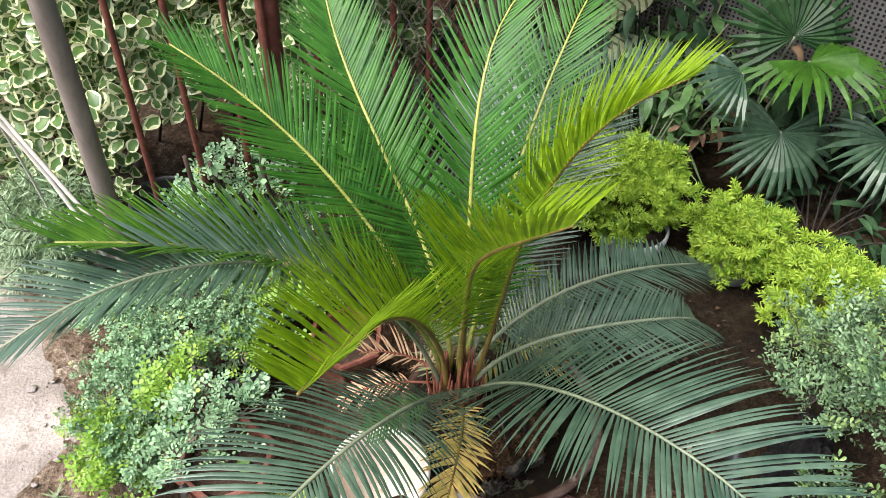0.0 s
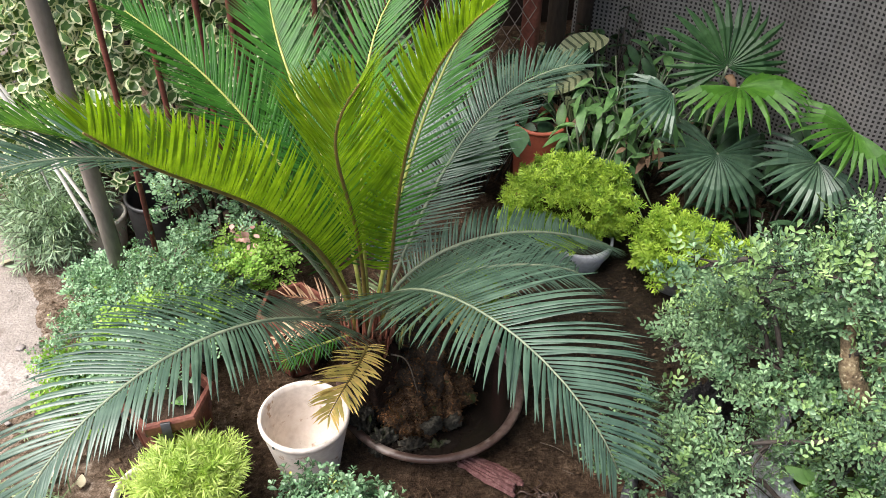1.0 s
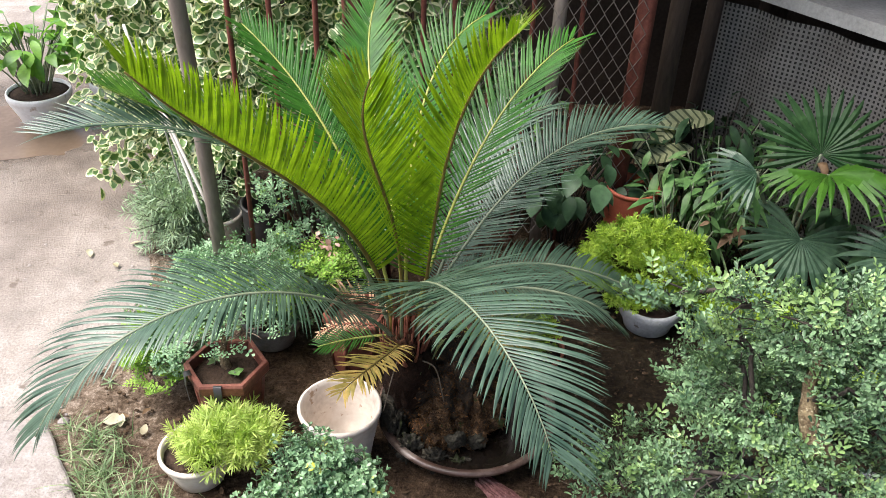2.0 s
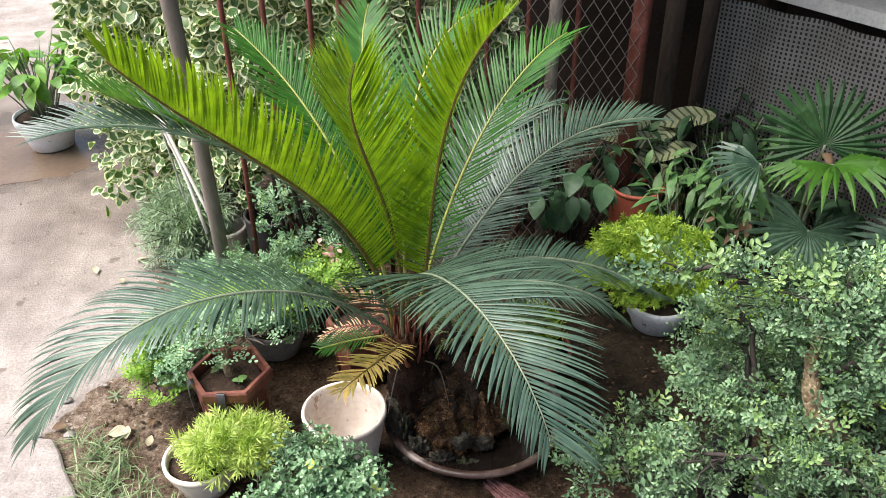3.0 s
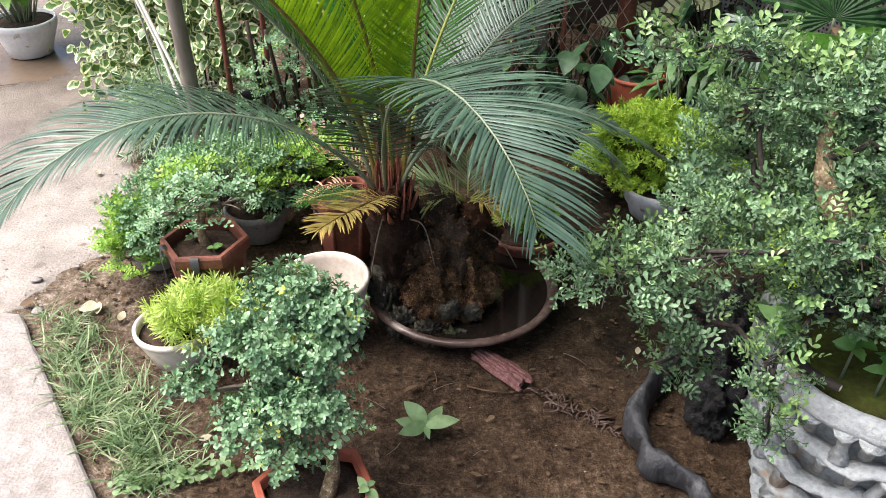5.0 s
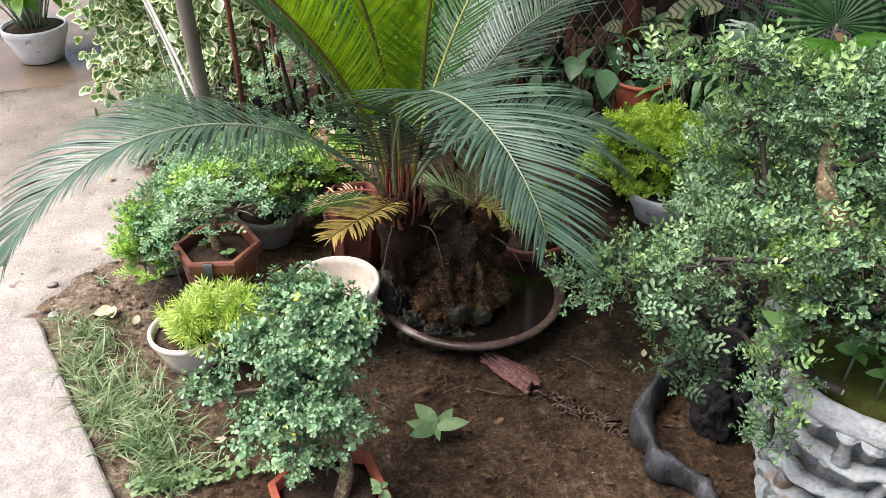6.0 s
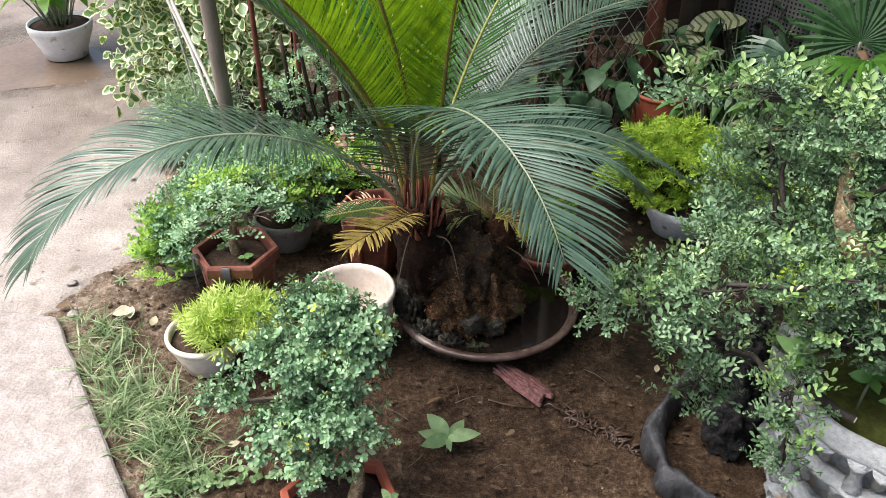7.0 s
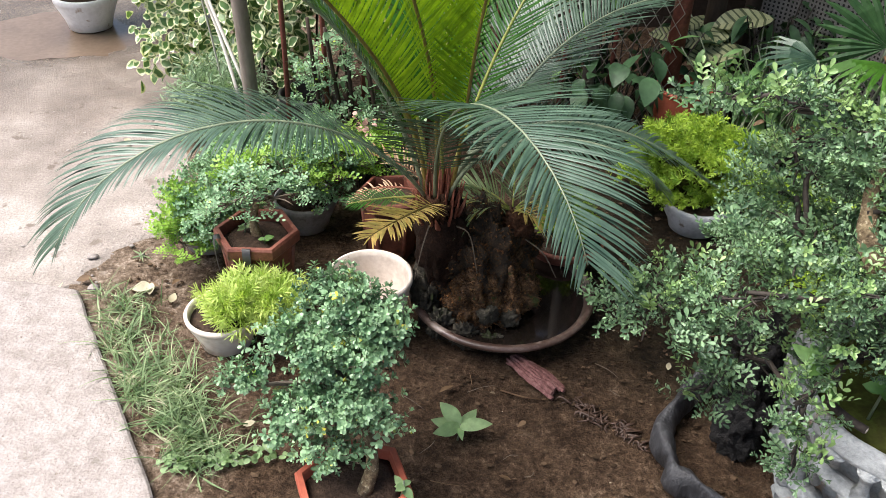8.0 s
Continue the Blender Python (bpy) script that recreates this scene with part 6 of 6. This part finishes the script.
palm2 = thing("fan_palm", (1.50, 0.36, 0.0), "young fan palm partly behind the bonsai", "fan palm", "fan palms")
for k, (own, hub, out, face, radius, span, mt) in enumerate((
    (palm, (1.155, 0.645, 0.585), (0.05, 0.35, 0.75), (-0.25, -0.75, 0.45), 0.225, 250, L_FAN),
    (palm, (1.145, 0.545, 0.565), (0.12, -0.75, 0.16), (-0.05, 0.10, 1.0), 0.235, 240, L_FANBRIGHT),
    (palm, (1.100, 0.500, 0.350), (-0.25, -0.45, -0.50), (-0.2, -0.70, 0.60), 0.215, 265, L_FANBLUE),
    (palm, (0.915, 0.545, 0.570), (-0.85, -0.15, 0.02), (-0.15, -0.45, 0.85), 0.165, 135, L_FANBLUE),
    (palm2, (1.36, 0.34, 0.38), (-0.55, -0.45, -0.25), (-0.2, -0.65, 0.70), 0.21, 200, L_FANBLUE),
    (palm2, (1.47, 0.36, 0.47), (-0.5, -0.35, 0.0), (-0.1, -0.5, 0.85), 0.22, 190, L_FANBRIGHT),
)):
    root = np.array(ORIGIN[own])
    hub = np.array(hub)
    s = Mesh()
    tube(s, curve_pts([root, (root + hub) / 2 + [0, 0.03, 0.06], hub], 9), [0.008, 0.005], 6)
    st = part("stalk", s, M_RACHIS_O, own)
    l = Mesh()
    l.many(fan_leaf(radius, span, max(13, int(span / 10.5)), k), frames(np.array([unit(out)]), np.array([face])), np.array([hub]))
    part("fan_blade", l, mt, st, smooth=False)
husk = Mesh()
tube(husk, curve_pts([(1.160, 0.63, 0.56), (1.162, 0.60, 0.545), (1.158, 0.585, 0.515)], 6), [0.018, 0.014, 0.004], 8, squash=0.4)
part("dry_sheath", husk, M_DRY, palm, "dry brown sheath below the crown leaf")

thorn = thing("thorny_plant", (-0.45, 0.6, 0.15), "thorny upright stems with small leaves and pale pink bracts", "thorny plant")
for k in range(7):
    p = np.array([-0.45 + rng.normal(0, 0.06), 0.62 + rng.normal(0, 0.05), 0.12])
    q = p + [rng.normal(0, 0.05), rng.normal(-0.05, 0.05), 0.30 + 0.2 * rng.random()]
    s = Mesh()
    tube(s, curve_pts([p, (p + q) / 2 + rng.normal(0, 0.015, 3), q], 7), [0.008, 0.006], 6)
    st = part("stem", s, M_BROWNPOST, thorn)
    l = Mesh()
    n = 16
    u = rng.random(n)[:, None]
    l.many(leaf_shape(1, 0.5, 3, 0.1, 0.1, 0.6), frames(scatter_dirs(n, 0.5)) * 0.035, p * (1 - u) + q * u)
    part("leaves", l, L_LEFT, st, kind="stuff")
for k in range(24):
    b = Mesh()
    b.many(leaf_shape(1, 0.8, 3, 0.1, 0.2, 0.5), frames(scatter_dirs(1, 0.4)) * 0.02, np.array([-0.43, 0.46, 0.31]) + rng.normal(0, 0.022, (1, 3)))
    part("bract", b, L_PINK, thorn, "small pale pink bract")

# ---------- ground clutter ----------
chunk = thing("wood_chunk", (0.085, -0.29, 0.0), "split purplish-red wood chunk on the soil", "wood chunk")
for k in range(9):
    off = -0.022 + 0.0055 * k
    a = np.array([0.028 + off * 0.7 + 0.012 * rng.random(), -0.22 + off * 0.6, 0.010])
    b = np.array([0.155 + off * 0.75 - 0.03 * rng.random(), -0.352 + off * 0.7 + 0.02 * rng.random(), 0.012])
    r = 0.007 + 0.005 * rng.random()
    m = Mesh()
    tube(m, [a + (b - a) * u + [0.002 * rng.normal(), 0.002 * rng.normal(), 0.012 * (1 - (off / 0.03) ** 2) + 0.0025 * rng.normal()] for u in np.linspace(0, 1, 8)], [r * 0.5, r, r * 1.1, r * 0.6], 5)
    part("splinter", m, M_REDWOOD, chunk, smooth=False)
m = Mesh()
tube(m, curve_pts([(0.0, -0.33, 0.006), (0.05, -0.35, 0.008), (0.10, -0.355, 0.005)], 6), 0.0025, 5)
solid("dry_stick", m, M_DRY, "thin dry stick on the soil", "stick")

pods = thing("dried_pods", (0.27, -0.46, 0.0), "row of curled dark dried seed pods on soil", "dried pods")
for k in range(52):
    u = rng.random()
    c = np.array([0.18 + 0.17 * u, -0.365 - 0.13 * u, 0.006]) + rng.normal(0, [0.012, 0.012, 0.001])
    d = unit(rng.normal(0, 1, 3) * [1, 1, 0.2]) * (0.012 + 0.016 * rng.random())
    kink = rng.normal(0, 0.008, 3) * [1, 1, 0.3]
    m = Mesh()
    tube(m, curve_pts([c - d, c - d * 0.3 + kink + [0, 0, 0.008], c + d * 0.4 - kink + [0, 0, 0.006], c + d], 8), [0.0016, 0.0042, 0.0034, 0.0012], 5, squash=0.6)
    part("pod", m, M_POD, pods)


def weed(at, leaves, size, wide, mat, label, stem=0.06, seed=1):
    own = np.random.default_rng(seed)
    ob = thing("weed_seedling", at, label, "weed", "weed seedlings")
    s = Mesh()
    top = np.array(at) + [0.005, 0, stem]
    tube(s, [at, (np.array(at) + top) / 2 + [0.003, 0.002, 0], top], [0.003, 0.002], 5)
    part("stem", s, M_RACHIS_O, ob)
    for k in range(leaves):
        a = k * 2.4 + at[0] * 9
        d = unit([np.cos(a), np.sin(a), 0.15 if k < leaves - 2 else 0.7])
        l = Mesh()
        l.many(leaf_shape(1, wide * (0.8 + 0.4 * own.random()), 6, 0.1 + 0.4 * own.random(), 0.1 + 0.4 * own.random(), 0.42), frames(np.array([d + own.normal(0, 0.18, 3)]), np.array([[0, -0.5, 1.0]]), roll=own.normal(0, 0.25, 1)) * size * (0.55 + 0.6 * own.random()), np.array([top - [0, 0, stem * 0.5 * own.random()]]))
        part("leaf", l, mat, ob)
    return ob


weed((-0.105, -0.50, 0.0), 8, 0.066, 0.46, L_PALEWEED, "single young weed seedling on bare soil", 0.055, 6)
weed((0.475, -0.84, 0.50), 8, 0.054, 0.55, L_WEED, "bright green weed growing at the urn rim", 0.15)
weed((0.60, -0.83, 0.48), 8, 0.045, 0.7, L_WEED, "leafy green weed leaning over the urn rim", 0.11)
weed((0.64, -0.87, 0.475), 9, 0.048, 0.6, L_WEED, "leafy weed growing in the urn", 0.1)
weed((-0.655, -0.03, 0.2), 4, 0.035, 0.75, L_WEED, "small round-leaved weed in the hexagonal pot", 0.03)
weed((-0.72, 0.02, 0.2), 5, 0.03, 0.5, L_PALEWEED, "pale weed at the foot of the small shrub", 0.04)
weed((-1.09, 0.16, 0.0), 8, 0.05, 0.12, L_GRASS, "small grass weed at the path edge", 0.01)
weed((-0.64, -0.33, 0.0), 7, 0.04, 0.3, L_LIME, "stray lime stonecrop shoot on the soil", 0.02)
weed((-0.215, -0.80, 0.16), 6, 0.028, 0.8, L_PALEWEED, "small weed in the orange clay pot", 0.05)

mat_weed = thing("creeping_weed", (-0.68, -0.63, 0.0), "low pale creeping weed along the soil", "weed")
for k in range(9):
    x, y = -0.80 + 0.03 * k + rng.normal(0, 0.01), -0.645 + 0.006 * k + rng.normal(0, 0.015)
    s = Mesh()
    run = curve_pts([(x, y, 0.004), (x + 0.03, y + 0.012, 0.014), (x + 0.065, y + rng.normal(0, 0.012), 0.012)], 6)
    tube(s, run, 0.0014, 4)
    st = part("runner", s, M_RACHIS_O, mat_weed)
    l = Mesh()
    n = 16
    u = rng.integers(0, 6, n)
    l.many(leaf_shape(1, 0.85, 3, 0.15, 0.1, 0.6, 0.3), frames(scatter_dirs(n, 0.35, 1.0), np.tile([0, -0.2, 1.0], (n, 1))) * (0.012 + 0.007 * rng.random(n))[:, None, None], run[u])
    part("leaves", l, L_PALEWEED, st, kind="stuff")

grass = Mesh()
n = 1750
u = rng.random(n)
tx, ty = rng.normal(0, 0.055, 110), rng.normal(0, 0.055, 110)
tu = rng.random(110)
own = rng.integers(0, 110, n)
u = tu[own]
gxp = -1.12 + 0.42 * u + tx[own] + rng.normal(0, 0.011, n)
gyp = -0.08 - 0.52 * u + ty[own] + rng.normal(0, 0.011, n)
edge = -1.205 + 0.638 * (-(gyp + 0.03))
ok = gxp > edge + 0.012
gp = np.stack([gxp, gyp, np.zeros(n)], 1)[ok]
d = scatter_dirs(len(gp), 0.5, 0.8)
d[:, 2] = np.abs(d[:, 2]) * 0.8 + 0.1
for k, (fall, wide, curl) in enumerate(((0.3, 0.06, 0.35), (0.5, 0.055, -0.4), (0.7, 0.05, 0.6), (0.25, 0.05, -0.2), (0.5, 0.045, -0.75), (0.4, 0.055, 0.15))):
    bv, bf, bm_ = leaf_shape(1, wide, 6, 0.3, fall, 0.35)
    bv[:, 1] += curl * bv[:, 0] ** 2
    pick = np.arange(len(gp)) % 6 == k
    lean = d[pick] + [0, 0, 0.35 * fall]
    grass.many((bv, bf, bm_), frames(lean, roll=rng.normal(0, 0.5, pick.sum())) * (0.028 + 0.065 * rng.random(pick.sum()) ** 1.4)[:, None, None], gp[pick] + [0, 0, 0.002])
solid("grass", grass, L_GRASS, "tangled wispy grass strip along the slab", "grass", "stuff")

for k, (x, y, s, pale, label) in enumerate(((-1.055, -0.01, 0.06, 1, "bleached fallen leaf on the soil"), (-1.0, -0.03, 0.05, 1, "bleached fallen leaf on the soil"), (-1.19, 0.03, 0.04, 0, "yellowish fallen leaf on the path"), (-1.377, 0.87, 0.05, 1, "pale fallen leaf on the path"), (-1.236, 0.91, 0.05, 1, "pale fallen leaf on the path"), (-1.24, 0.76, 0.04, 1, "pale fallen leaf on the path"), (-0.12, -0.33, 0.05, 0, "brown fallen leaf on the soil"), (-0.70, -0.55, 0.035, 1, "pale fallen leaf on the soil"), (-0.95, 0.02, 0.035, 0, "brown fallen leaf on the soil"), (0.02, -0.62, 0.03, 0, "brown fallen leaf on the soil"), (0.45, -0.2, 0.03, 1, "pale fallen leaf on the soil"), (-1.03, 0.02, 0.04, 0, "brown fallen leaf on the soil"), (-0.93, -0.06, 0.045, 1, "bleached fallen leaf on the soil"), (-0.99, -0.09, 0.03, 1, "bleached fallen leaf on the soil"), (-1.264, 0.003, 0.035, 1, "yellowish fallen leaf on the path"), (-0.62, -0.50, 0.03, 1, "pale fallen leaf on the soil"), (-0.66, -0.27, 0.03, 0, "brown fallen leaf on the soil"), (0.06, -0.44, 0.025, 0, "brown fallen leaf on the soil"))):
    m = Mesh()
    a = k * 1.7
    m.many(leaf_shape(1, 0.4 + 0.35 * rng.random(), 7, 0.1 + 0.6 * rng.random(), -0.15 + 0.3 * rng.random(), 0.35 + 0.2 * rng.random()), frames(np.array([[np.cos(a), np.sin(a), 0.05 * rng.normal()]]), roll=rng.normal(0, 0.3, 1)) * s * (0.8 + 0.3 * rng.random()), np.array([[x, y, 0.012]]))
    solid("fallen_leaf", m, M_PALELEAF if pale else M_DRY, label, "fallen leaf", group="fallen leaves", at=(x, y, 0.0))

lump = Mesh()
for k in range(7000):
    x, y = -1.1 + 1.9 * rng.random(), -1.2 + 1.9 * rng.random()
    if x < -1.205 + 0.638 * (-(y + 0.03)) + 0.02 or x * x + y * y < 0.07:
        continue
    s = 0.0018 + 0.008 * rng.random() ** 6
    v, f = craggy((x, y, s * 0.5), (s, s * 0.7, s * 0.5), k, 1, 0.9, 2)
    lump.add(v, f)
solid("soil_crumbs", lump, M_GRIT, "scattered soil crumbs and grit", "soil crumbs", "stuff", smooth=False)

twig_bits = thing("twig_litter", (0.0, -0.5, 0.0), "small dry twigs and stalks on the soil", "litter")
for k in range(20):
    x, y = -0.6 + 1.1 * rng.random(), -0.95 + 0.72 * rng.random()
    if x * x + y * y < 0.08:
        continue
    a = rng.random() * 6.28
    ln = 0.012 + 0.03 * rng.random()
    c = np.array([x, y, 0.006])
    h = np.array([np.cos(a), np.sin(a), 0]) * ln
    m = Mesh()
    tube(m, curve_pts([c - h, c + rng.normal(0, 0.005, 3) * [1, 1, 0.4] + [0, 0, 0.003], c + h], 5), [0.0013, 0.0008], 4)
    part("twig", m, M_SHOOT if k % 3 else M_DRY, twig_bits)

# rubble along the broken edge of the path
for k in range(18):
    y = -0.02 + 0.55 * rng.random()
    x = float(edge_x(y)) + rng.normal(0.03, 0.05)
    s = 0.004 + 0.013 * rng.random() ** 3
    solid("pebble", Mesh().add(*craggy((x, y, s * 0.3), (s, s * 0.8, s * 0.5), k, 2, 0.5, 2)), M_SLAB, "small pale concrete crumb on the soil", "pebble", group="pebbles by the path", at=(x, y, 0.0))

grit = Mesh()
for k in range(260):
    x, y = -1.95 + 0.85 * rng.random(), 0.0 + 1.5 * rng.random() ** 1.4
    if x > float(edge_x(y)) - 0.02:
        continue
    s = 0.0012 + 0.006 * rng.random() ** 5
    grit.add(*craggy((x, y, s * 0.35), (s, s * 0.8, s * 0.5), k, 1, 0.8, 2))
solid("path_grit", grit, M_SLAB, "scattered soil crumbs and grit on the path", "grit", "stuff", smooth=False)
